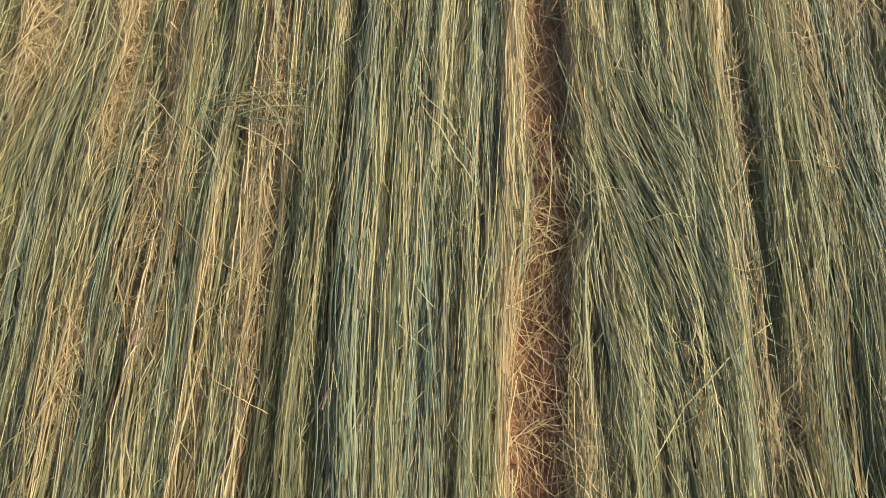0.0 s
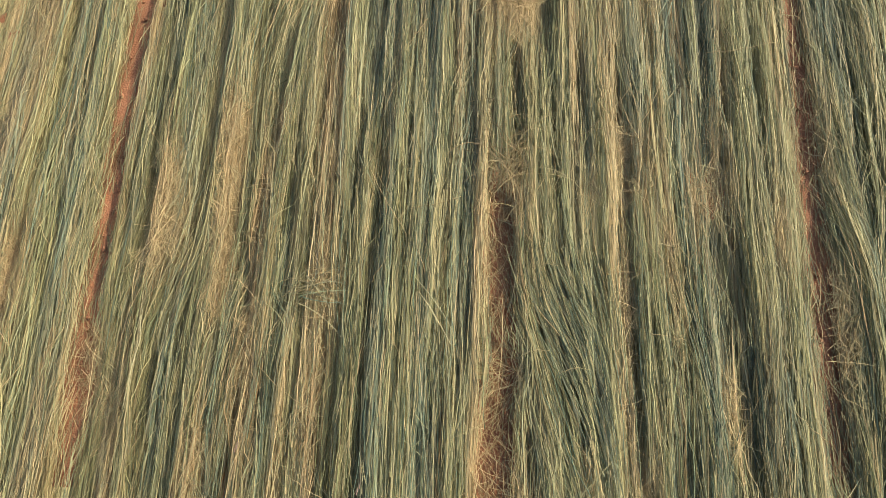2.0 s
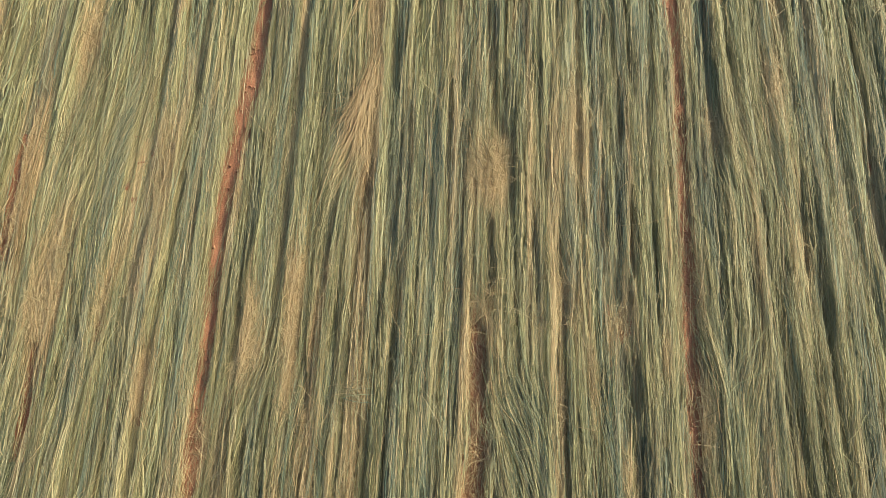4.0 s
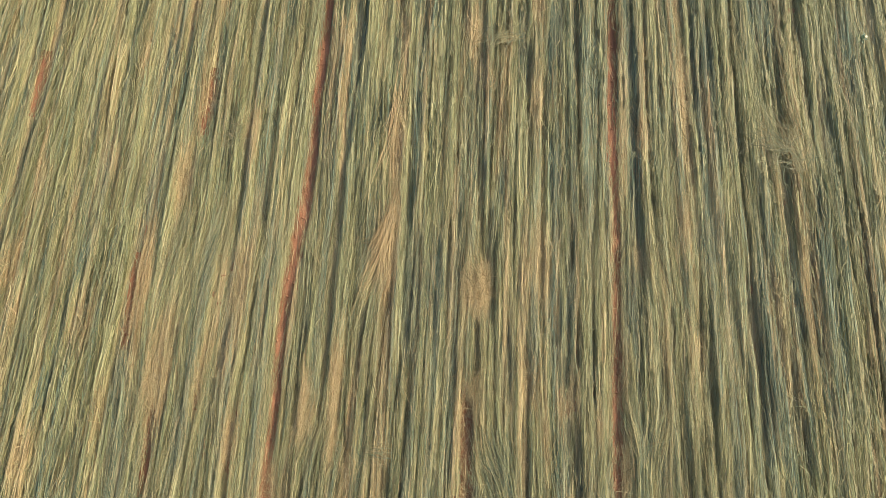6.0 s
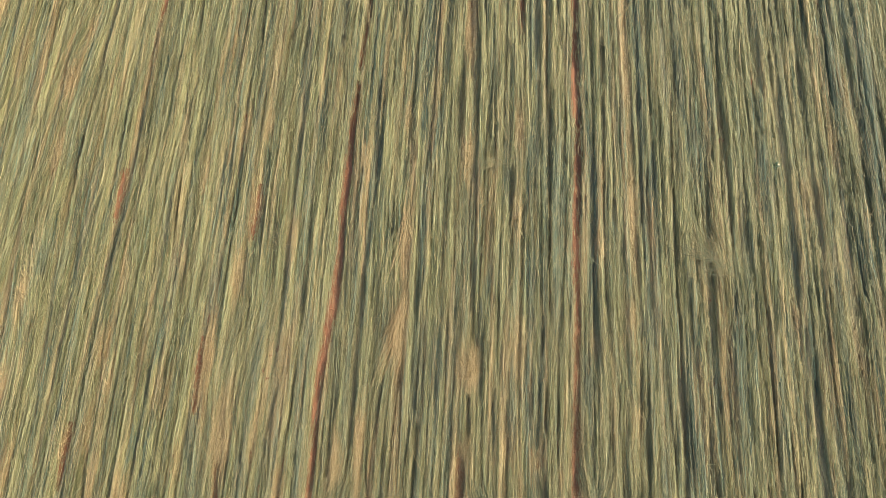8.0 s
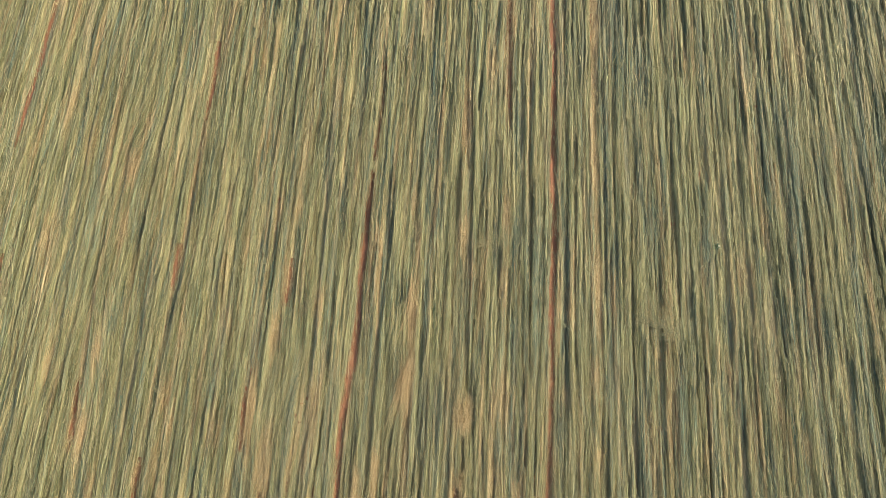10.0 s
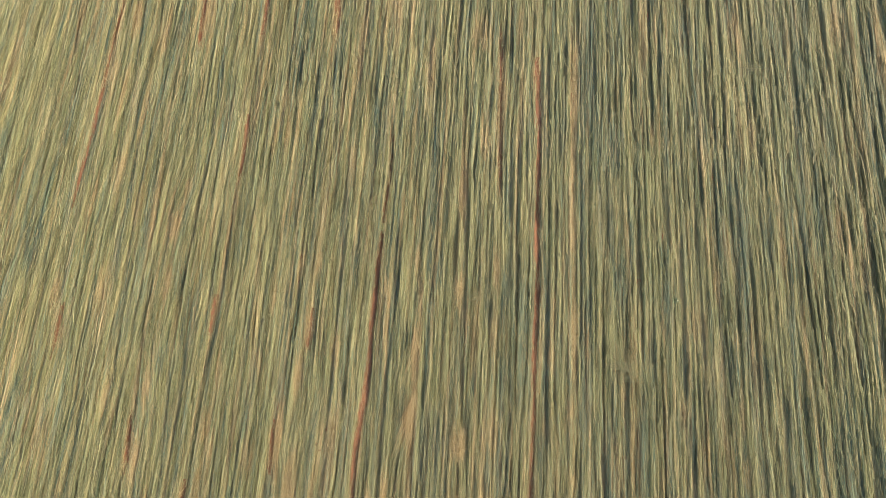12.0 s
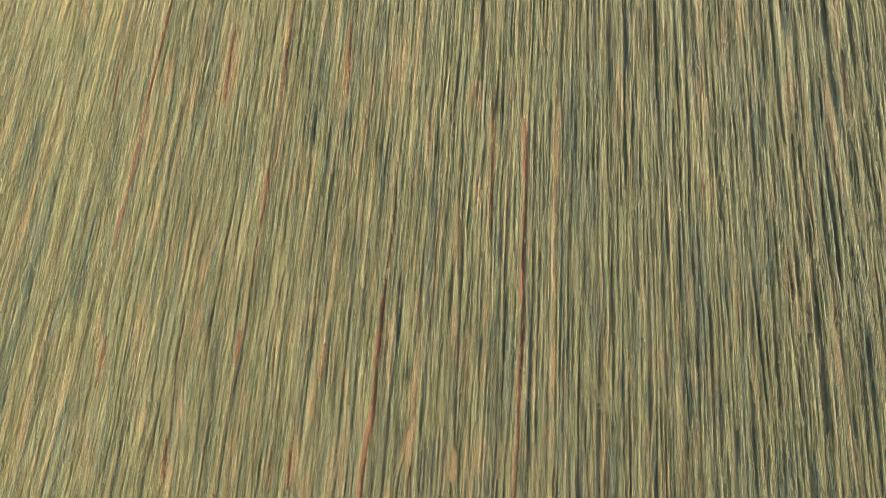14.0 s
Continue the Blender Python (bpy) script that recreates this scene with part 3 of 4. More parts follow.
splay(0.43, 0.58, 0.18, 0.33, 24.0)
splay(0.47, 0.13, 0.11, 0.23, 12.0)
splay(-1.17, 0.83, 0.15, 0.26, -13.0)
splay(0.25, 0.39, 0.07, 0.08, -35.0)
splay(-0.85, 0.5, 0.12, 0.31, -6.0)
splay(0.91, 0.58, 0.09, 0.3, 8.0)
splay(-0.76, 2.15, 0.1, 0.37, -15.0)
splay(1.56, 1.02, 0.09, 0.24, 14.0)
splay(1.78, 0.91, 0.09, 0.26, -18.0)
splay(-1.11, 0.75, 0.09, 0.33, -4.0)
splay(-2.51, 2.01, 0.17, 0.45, -12.0)
splay(-1.34, 0.23, 0.09, 0.17, -10.0)
splay(1.89, 2.27, 0.16, 0.36, 9.0)
splay(-2.2, 2.39, 0.21, 0.47, -9.0)
splay(-5.22, 6.46, 0.26, 0.78, -12.0)
splay(3.15, 3.64, 0.22, 0.53, 10.0)
splay(-0.66, 2.28, 0.1, 0.28, -20.0)
splay(-2.47, 1.49, 0.22, 0.41, 12.0)
splay(-5.15, 2.87, 0.23, 0.62, 10.0)
dry_patch(-0.96, 1.49, 0.04, 0.13, 1.0)
dry_patch(-0.94, 1.26, 0.04, 0.14, 1.0)
dry_patch(-1.22, 0.95, 0.04, 0.16, 0.9)
dry_patch(-1.17, 1.10, 0.02, 0.09, 0.8)
dry_patch(-0.74, 1.42, 0.03, 0.17, 1.0)
dry_patch(-0.78, 1.11, 0.02, 0.15, 1.0)
dry_patch(-0.78, 0.83, 0.03, 0.16, 1.0)
dry_patch(-2.12, 1.12, 0.02, 0.19, 0.8)
dry_patch(-1.94, 1.34, 0.05, 0.18, 0.8)
dry_patch(-1.74, 0.83, 0.02, 0.13, 0.9)
dry_patch(-1.76, 0.67, 0.04, 0.09, 0.8)
dry_patch(-0.95, 0.90, 0.03, 0.15, 0.8)
dry_patch(0.72, 1.38, 0.04, 0.12, 1.0)
dry_patch(0.76, 1.20, 0.04, 0.13, 0.9)
dry_patch(0.22, 1.15, 0.06, 0.13, 0.9)
dry_patch(0.19, 0.84, 0.06, 0.15, 0.8)
dry_patch(1.08, 1.36, 0.02, 0.14, 0.9)
dry_patch(1.06, 1.16, 0.02, 0.10, 0.8)
dry_patch(0.55, 1.16, 0.03, 0.13, 0.8)
dry_patch(0.85, 0.91, 0.03, 0.17, 0.7)
dry_patch(1.31, 1.01, 0.02, 0.17, 0.8)
dry_patch(-0.95, 1.05, 0.04, 0.18, 0.9)
dry_patch(-0.77, 0.51, 0.03, 0.20, 1.0)
dry_patch(-0.76, 0.20, 0.02, 0.18, 0.9)
dry_patch(-1.14, 0.91, 0.05, 0.19, 0.8)
dry_patch(-0.51, 0.83, 0.04, 0.18, 1.0)
dry_patch(0.20, 1.10, 0.06, 0.19, 1.0)
dry_patch(0.69, 0.66, 0.02, 0.25, 1.0)
dry_patch(0.67, 0.30, 0.02, 0.18, 0.9)
dry_patch(0.17, 0.17, 0.05, 0.23, 1.0)
dry_patch(0.99, 1.15, 0.02, 0.12, 0.9)

# what the plan leaves open varies by itself, in long streaks along the rows
STREWN = DRY.copy()                            # where loose straw lies
DRIFT = 0.050 * (ripple(GX, GY, 0.55, 2.4, 18) - 0.5) + 0.012 * (ripple(GX, GY, 0.12, 0.7, 19) - 0.5)   # slow sway of the rows
SX = GX + DRIFT
FINE = ripple(SX, GY, 0.036, 3.0, 1)
BROAD = ripple(SX, GY, 0.12, 4.0, 2)
CREASE = np.clip(1 - np.abs(ripple(SX, GY, 0.075, 4.0, 3) - 0.5) * 10, 0, 1) * np.clip(ripple(GX, GY, 0.4, 1.8, 4) * 2.8 - 0.6, 0, 1)
GULLY = np.clip(1.2 - np.abs(ripple(SX, GY, 0.17, 7.0, 41) - 0.5) * 13, 0, 1) * np.clip(ripple(GX, GY, 0.25, 1.9, 42) * 3.2 - 0.9, 0, 1)
GULLY = np.maximum(GULLY, np.clip(1.2 - np.abs(ripple(SX, GY, 0.10, 5.0, 43) - 0.5) * 9.5, 0, 1) * np.clip(ripple(GX, GY, 0.2, 1.4, 44) * 3.0 - 1.2, 0, 1))
GULLY = np.maximum(GULLY * (0.52 - 0.25 * np.clip(1.5 - np.hypot(GX / 2.6, (GY - 0.8) / 2.4), 0, 1)), PRESS)
FURL = np.clip(1.1 - np.abs(ripple(SX, GY, 0.045, 6.0, 46) - 0.5) * 8.2, 0, 1) * np.clip(ripple(GX, GY, 0.16, 1.3, 47) * 3.0 - 0.7, 0, 1)   # thin parting lines between locks
TONE = np.clip(1.5 * (0.6 * ripple(SX, GY, 0.030, 2.2, 14) + 0.4 * ripple(SX, GY, 0.09, 2.4, 15)) - 0.25 + 0.25 * (FINE - 0.5), 0, 1)
DRY = np.clip(DRY + 0.8 * np.clip(ripple(SX, GY, 0.045, 2.0, 5) * 2.8 - 1.85, 0, 1) + 0.22 * np.clip(1 - np.abs(OPEN - 0.02) / 0.03, 0, 1), 0, 1)
# planned teal patches are also sunk, and painted darker in crop()
HOLLOW = BLOOM_SHADE.copy()
BLOOM_SHADE = np.clip(BLOOM_SHADE + np.clip(ripple(SX, GY, 0.055, 2.0, 6) * 2.8 - 1.5, 0, 1), 0, 1)
TURNED += np.gradient(DRIFT, REACH, axis=0) / (1 + np.gradient(DRIFT, CELL, axis=1)) + radians(4) * (ripple(GX, GY, 0.10, 0.8, 9) - 0.5)
PART = np.clip(np.maximum(np.maximum(0.85 * CREASE, 0.94 * GULLY), 0.9 * FURL), 0, 1)
RISE = np.clip((OPEN + 0.008) / 0.036, 0, 1)
HEIGHT = (0.026 + 0.067 * RISE * (2 - RISE)) * (1 - 0.78 * CREASE) * (1 - 0.85 * GULLY) * (1 - 0.75 * FURL) * (1 - 0.40 * HOLLOW) * (1 - 0.62 * LOW) * (1 - 0.25 * STREWN) * (0.56 + 0.54 * (1 - (1 - FINE) ** 2.4) + 0.28 * BROAD)

HEIGHT *= 0.84 + 0.32 * ripple(SX, GY, 0.045, 0.30, 16)   # short heaves along the rows
FLECK = ripple(GX, GY, 0.025, 0.13, 17) - 0.5


def at(table, x, y):
    i = np.clip(((x - X0) / CELL + 0.5).astype(int), 0, NX - 1)
    j = np.clip(((y - Y0) / REACH + 0.5).astype(int), 0, NY - 1)
    return table[j, i]


def link_mesh(name, verts, faces, material, attributes=()):
    """One mesh object from arrays of vertices and of quads or triangles."""
    mesh = bpy.data.meshes.new(name)
    mesh.vertices.add(len(verts))
    mesh.vertices.foreach_set("co", verts.astype(np.float32).ravel())
    corners = faces.shape[1]
    mesh.loops.add(faces.size)
    mesh.loops.foreach_set("vertex_index", faces.astype(np.int32).ravel())
    mesh.polygons.add(len(faces))
    mesh.polygons.foreach_set("loop_start", np.arange(0, faces.size, corners, dtype=np.int32))
    mesh.polygons.foreach_set("use_smooth", np.ones(len(faces), bool))
    for key, values in attributes:
        mesh.attributes.new(key, "FLOAT", "POINT").data.foreach_set("value", values.astype(np.float32))
    mesh.update(calc_edges=True)
    mesh.materials.append(material)
    return new(name, mesh)


def stalks(x, y, layer, off, length, width, steps, sides, bend, lift=0.0, curl=0.0022):
    """Vertices, quads and tints of stalks that lie along the field at x, y. layer: 0 to 1, how high in the crop. off: radians off the lie."""
    n = len(x)
    step = (length / steps)[:, None]
    xs, ys = np.empty((n, steps + 1)), np.empty((n, steps + 1))
    middle = steps // 2
    xs[:, middle], ys[:, middle] = x, y
    for way in (1, -1):
        px, py = x.copy(), y.copy()
        k = middle
        while 0 <= k + way <= steps:
            a = at(TURNED, px, py) + off + bend * (k - middle + way / 2)
            px, py = px - way * np.sin(a) * step[:, 0], py + way * np.cos(a) * step[:, 0]
            k += way
            xs[:, k], ys[:, k] = px, py
    top = np.stack([at(HEIGHT, xs[:, k], ys[:, k]) for k in range(steps + 1)], 1)
    top = 0.5 * top + 0.5 * top.mean(1)[:, None]
    zs = top * layer[:, None] + lift + 0.006
    zs += dice.normal(0, 0.002, zs.shape)
    xs += dice.normal(0, curl, xs.shape)
    tx, ty = np.gradient(xs, axis=1), np.gradient(ys, axis=1)
    norm = np.hypot(tx, ty) + 1e-9
    sx, sy = ty / norm, -tx / norm
    taper = np.linspace(1.0, 0.0, steps + 1)
    taper = 0.35 + 0.65 * np.sin(np.pi * (0.12 + 0.76 * taper))
    half = 0.5 * width[:, None] * taper[None]
    tilt = dice.uniform(-0.65, 0.65, n)[:, None]
    if sides == 2:
        c, s = np.cos(tilt), np.sin(tilt)
        ring = [(-c, -s), (c, s)]
    else:
        ring = [(np.cos(tilt + a), np.sin(tilt + a)) for a in (radians(90), radians(210), radians(330))]
    verts = np.stack([np.stack([xs + sx * half * u, ys + sy * half * u, zs + half * v], -1) for u, v in ring], 2)
    per = len(ring)
    index = np.arange(n * (steps + 1) * per).reshape(n, steps + 1, per)
    quads = []
    for a in range(per if per > 2 else 1):
        b = (a + 1) % per
        quads.append(np.stack([index[:, :-1, a], index[:, :-1, b], index[:, 1:, b], index[:, 1:, a]], -1).reshape(-1, 4))
    return verts.reshape(-1, 3), np.concatenate(quads), per * (steps + 1)


def crop(name, label, box, hole, per_square, width, length, steps, sides, spread, strand, rough, wander, seed):
    """Lodged stalks over a box of the plan, less a hole of it, as one body of crop."""
    global dice
    dice = np.random.default_rng(seed)
    xa, xb, ya, yb = box
    soft_edge = {NEAR: 0.7, MIDDLE: 1.6}.get(box, 0.3)
    locks = int((xb - xa) * (yb - ya) * per_square / 10)
    lx, ly = dice.uniform(xa, xb, locks), dice.uniform(ya, yb, locks)
    lock = np.repeat(np.arange(locks), 10)
    n = len(lock)
    few = np.arange(n) // strand                   # a few stalks that cling together
    bunches = few[-1] + 1
    x = lx[lock] + dice.normal(0, spread, bunches)[few] + dice.normal(0, 0.0024, n)
    y = ly[lock] + dice.normal(0, 0.15, bunches)[few] + dice.normal(0, 0.05, n)
    size = length * dice.uniform(0.6, 1.25, n)
    stray = dice.random(n) < 0.05 + 0.05 * wander
    off = wander * dice.normal(0, 0.04, locks)[lock] + wander * dice.normal(0, 0.04, bunches)[few] + dice.normal(0, 0.014, n) + np.where(stray, dice.normal(0, 0.35, n), 0)
    size = np.where(stray, size * 0.6, size)
    layer = np.clip(dice.uniform(0.40, 1.0, locks)[lock] + dice.normal(0, 0.12, bunches)[few] + dice.normal(0, 0.05, n), 0.15, 1.12) + np.where(stray, 0.08, 0)
    under = dice.random(n) < (0.26 if box == NEAR else 0.14)                  # crushed stalks at the bottom, also in the hollows
    layer = np.where(under, dice.uniform(0.05, 0.34 if box == NEAR else 0.3, n), layer)
    keep = (x > xa) & (x < xb) & (y > max(ya, -0.9)) & (y < yb)
    inside = np.minimum(np.minimum(x - xa, xb - x), np.minimum(y - ya, yb - y))
    keep &= dice.random(n) < np.clip(inside / soft_edge, 0, 1)
    if hole:
        inside = np.minimum(np.minimum(x - hole[0], hole[1] - x), np.minimum(y - hole[2], hole[3] - y))
        keep &= dice.random(n) > np.clip(inside / (0.7 if hole == NEAR else 1.6), 0, 1)
    edge = np.where(dice.random(n) < 0.015, -0.05, dice.normal({NEAR: -0.001, MIDDLE: -0.005}.get(box, -0.014), 0.008, n))
    for s in (-0.4, -0.2, 0, 0.2, 0.4):
        a = off + at(TURNED, x, y)
        keep &= at(OPEN, x - np.sin(a) * size * s, y + np.cos(a) * size * s) > edge
    apart, luck_of = np.zeros(n), dice.random(n)
    for k in (-0.28, 0, 0.28):
        a = off + at(TURNED, x, y)
        apart += at(PART, x - np.sin(a) * size * k, y + np.cos(a) * size * k) / 2.6
    keep &= under | (luck_of > apart)
    keep &= dice.random(n) > (0.8 if box == NEAR else 0.3) * np.clip(1.3 * at(STREWN, x, y) - 0.2, 0, 1)
    keep &= (np.abs(x + 0.1 + 0.06 * y) < 8.6 + 0.18 * y) & ((y > 0.3) | (np.abs(x) < 5.5))
    x, y, size, off, layer, lock, few, stray = (v[keep] for v in (x, y, size, off, layer, lock, few, stray))
    n = len(x)
    wide = width * dice.uniform(0.6, 1.35, n)
    verts, quads, per = stalks(x, y, layer, off, size, wide, steps, sides, dice.normal(0, 0.03, locks)[lock] + dice.normal(0, 0.016, n), curl=0.45 * width + (0.0017 if box == NEAR else 0.0014))
    dry = np.clip(at(DRY, x, y) * dice.uniform(0.5, 1.2, n) + (dice.random(locks) ** 3)[lock] * 0.28 + (dice.random(bunches) ** 4)[few] * 0.48 + dice.random(n) ** 4 * 0.35 + (0.07 if box == NEAR else 0.01), 0, 1)
    bloom = np.clip(at(BLOOM_SHADE, x, y) + dice.normal(0, 0.2, locks)[lock] + dice.normal(0.18 if box == NEAR else 0.10, 0.25, bunches)[few], 0, 1)
    # the hollow term paints shade into most stalks of the teal patches
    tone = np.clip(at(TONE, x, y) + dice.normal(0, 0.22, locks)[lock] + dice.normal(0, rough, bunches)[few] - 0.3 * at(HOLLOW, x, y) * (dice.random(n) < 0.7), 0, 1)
    fleck = at(FLECK, verts[:, 0], verts[:, 1]) + dice.normal(0, 0.05, len(verts))
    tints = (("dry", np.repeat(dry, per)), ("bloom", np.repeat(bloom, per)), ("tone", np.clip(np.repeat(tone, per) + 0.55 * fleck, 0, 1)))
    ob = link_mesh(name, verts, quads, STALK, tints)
    return tagged(ob, label, "crop", kind="stuff")


# ---- ground ----
def ground():
    """Red soil, finely cloddy under the crop, in one sheet out to the horizon."""
    xs = np.concatenate([[-2500, -600, -150, -40, -20], np.arange(-13.5, -2.8, 0.12), np.arange(-2.8, 2.8, 0.032), np.arange(2.8, 12.01, 0.12), [20, 40, 150, 600, 2500]])
    ys = np.concatenate([[-2500, -600, -150, -40, -10], np.arange(-1.3, 3.2, 0.032), np.arange(3.2, 14.4, 0.12), [24, 40, 150, 600, 2500]])
    x, y = np.meshgrid(xs, ys)
    near = np.clip(np.minimum(13 - np.abs(x), np.minimum(y + 1.3, 14.0 - y)), 0, 1)
    z = near * (0.026 * (ripple(x, y, 0.08, 0.09, 21) - 0.6) + 0.014 * (ripple(x, y, 0.032, 0.035, 22) - 0.5) + 0.03 * (ripple(x, y, 0.4, 0.7, 23) - 0.5))
    index = np.arange(x.size).reshape(x.shape)
    quads = np.stack([index[:-1, :-1], index[:-1, 1:], index[1:, 1:], index[1:, :-1]], -1).reshape(-1, 4)
    ob = link_mesh("ground", np.stack([x, y, z], -1).reshape(-1, 3), quads, SOIL)
    return tagged(ob, "bare red-brown crumbly soil under the flattened crop", "ground", kind="structure")


ground()

# ---- the crop ----
NEAR, MIDDLE, ALL = (-2.9, 2.8, -0.9, 3.3), (-6.6, 6.2, -2.4, 7.2), (-12.6, 11.2, -0.8, 13.6)
field = crop("cereal_crop", "lodged green cereal stalks combed flat along the rows", NEAR, None, 4000, 0.0027, 0.56, 6, 2, 0.013, 4, 0.42, 0.8, 101)
crop("cereal_crop", "lodged green cereal stalks with straw-coloured streaks", MIDDLE, NEAR, 1800, 0.0038, 0.62, 4, 2, 0.011, 4, 0.24, 0.45, 102)
crop("cereal_crop", "lodged green cereal stalks in long thin streaks", ALL, MIDDLE, 950, 0.0062, 0.85, 3, 2, 0.010, 3, 0.24, 0.35, 103)


# ---- the crushed lower layer of the crop, which hides the soil but in the bare furrows ----
def crushed_layer():
    xs, ys = np.arange(-11.9, 10.9, 0.012), np.arange(-0.95, 13.4, 0.15)
    x, y = np.meshgrid(xs, ys)
    far = np.clip((np.maximum(np.abs(x) / 2.8, y / 3.2) - 0.8) / 0.6, 0, 1)
    z = 0.008 + at(HEIGHT, x, y) * (0.20 + 0.20 * far)
    index = np.arange(x.size).reshape(x.shape)
    bare = (at(OPEN, x, y) < 0.012) | ((np.abs(x + 0.1 + 0.06 * y) > 8.6 + 0.18 * y) | ((y < 0.3) & (np.abs(x) > 5.4)))
    bare = bare[:-1, :-1] | bare[1:, 1:] | bare[:-1, 1:] | bare[1:, :-1]
    quads = np.stack([index[:-1, :-1], index[:-1, 1:], index[1:, 1:], index[1:, :-1]], -1)[~bare]
    used, back = np.unique(quads, return_inverse=True)
    x, y, z = x.ravel()[used], y.ravel()[used], z.ravel()[used]
    tints = (("dry", np.clip(at(DRY, x, y) + 0.12 + 0.6 * at(PART, x, y), 0, 1)), ("bloom", at(BLOOM_SHADE, x, y)), ("tone", np.clip(at(TONE, x, y) - 0.08, 0, 1)))
    ob = link_mesh("crushed_stalks", np.stack([x, y, z], -1), back.reshape(-1, 4), MAT, tints)
    tagged(ob, "crushed lower layer of matted green cereal stalks", "crop", kind="stuff")


crushed_layer()


# ---- dry straw litter on the soil and over the crop ----
def litter(name, label, box, hole, per_square, width, length, seed, fuzz):
    """Short, curled bits of dry straw, thick where straw is strewn and thin elsewhere."""
    global dice
    dice = np.random.default_rng(seed)
    xa, xb, ya, yb = box
    n = int((xb - xa) * (yb - ya) * per_square)
    x, y = dice.uniform(xa, xb, n), dice.uniform(ya, yb, n)
    dry = at(STREWN, x, y)
    keep = dice.random(n) < np.clip(np.maximum(dry * 1.5 - 0.3, 0.45 * (np.abs(at(OPEN, x, y)) < 0.03)), fuzz * (at(OPEN, x, y) > 0.01), 1)
    keep &= (at(OPEN, x, y) > -0.006) | (dice.random(n) < 0.48)
    if hole:
        keep &= ~((x > hole[0]) & (x < hole[1]) & (y > hole[2]) & (y < hole[3]))
    x, y, dry = x[keep], y[keep], dry[keep]
    bare = at(OPEN, x, y) < 0.012
    n = len(x)
    wild = 0.30 + 0.70 * np.clip(dry, 0, 1)
    off = dice.normal(0, 0.85, n) * wild
    size = length * dice.uniform(0.4, 1.5, n)
    verts, quads, per = stalks(x, y, dice.uniform(0.6, 1.08, n), off, size, width * dice.uniform(0.6, 1.4, n), {NEAR: 4, MIDDLE: 3}.get(box, 2), 2, dice.normal(0, 0.20, n) * wild, dice.uniform(0, 0.012, n)[:, None])
    # on bare soil: browner straw, with the furrow's shade painted into its tone
    tints = (("dry", np.clip(0.25 + 0.7 * dry + 0.3 * bare + dice.normal(0, 0.2, n), 0, 1)), ("bloom", dice.random(n) * 0.5), ("tone", np.clip(dice.normal(0.68, 0.3, n) - 0.48 * bare, 0, 1)))
    ob = link_mesh(name, verts, quads, STALK, [(key, np.repeat(v, per)) for key, v in tints])
    return tagged(ob, label, "straw", kind="stuff")


litter("straw_litter", "short curled bits of dry yellow straw over soil and crop", NEAR, None, 8000, 0.0019, 0.12, 201, 0.07)
litter("straw_litter", "short curled bits of dry straw over the crop", MIDDLE, NEAR, 2600, 0.0040, 0.12, 202, 0.23)
litter("straw_litter", "short curled bits of dry straw over the crop", ALL, MIDDLE, 900, 0.0072, 0.15, 203, 0.26)


# ---- the rest of the field, out to where the eye never looks ----
def far_crop():
    """The crop beyond the plan, as a ribbed mat with a long lie, out to the field's edges."""
    m, t, shader = nodes_of("distant_crop")
    streak = stretched_noise(t, 14.0, 30.0, 6.0)
    patch = stretched_noise(t, 0.6, 3.0, 4.0)
    base = mix(t, (0.034, 0.044, 0.017), (0.150, 0.146, 0.066), streak)
    base = mix(t, base, (0.145, 0.112, 0.052), math_node(t, "MULTIPLY", patch, 0.4))
    t.links.new(base, shader.inputs["Base Color"])
    shader.inputs["Roughness"].default_value = 0.8
    xs = np.concatenate([np.linspace(-180, -30, 60), np.arange(-29.8, 29, 0.13), np.linspace(29.2, 180, 60)])
    ys = np.concatenate([np.linspace(-160, -12, 30), np.arange(-11.5, 26, 0.6), np.linspace(27, 200, 30)])
    x, y = np.meshgrid(xs, ys)
    z = 0.035 + 0.05 * ripple(x, y, 0.2, 3.0, 61) + 0.02 * ripple(x, y, 3.0, 5.0, 62)
    within = (np.abs(x + 0.1 + 0.06 * np.clip(y, 0, 14)) < 8.2 + 0.18 * np.clip(y, 0, 14)) & (y > np.where(np.abs(x) < 5.3, -0.5, 0.6)) & (y < 12.9)
    index = np.arange(x.size).reshape(x.shape)
    quads = np.stack([index[:-1, :-1], index[:-1, 1:], index[1:, 1:], index[1:, :-1]], -1)[~(within[:-1, :-1] | within[1:, 1:] | within[:-1, 1:] | within[1:, :-1])]
    used, back = np.unique(quads, return_inverse=True)
    verts = np.stack([x, y, z], -1).reshape(-1, 3)[used]
    tagged(link_mesh("cereal_crop", verts, back.reshape(-1, 4), m), "wide field of flattened green cereal", "crop", kind="stuff")


far_crop()


# ---- single stalks, tufts, loose straws and clods ----
def part(name, mesh, parent, m):
    """One mesh object, under a thing or at top level, at the pose m in its parent."""
    ob = new(name, mesh)
    ob.parent, ob.matrix_basis = parent, m
    return ob


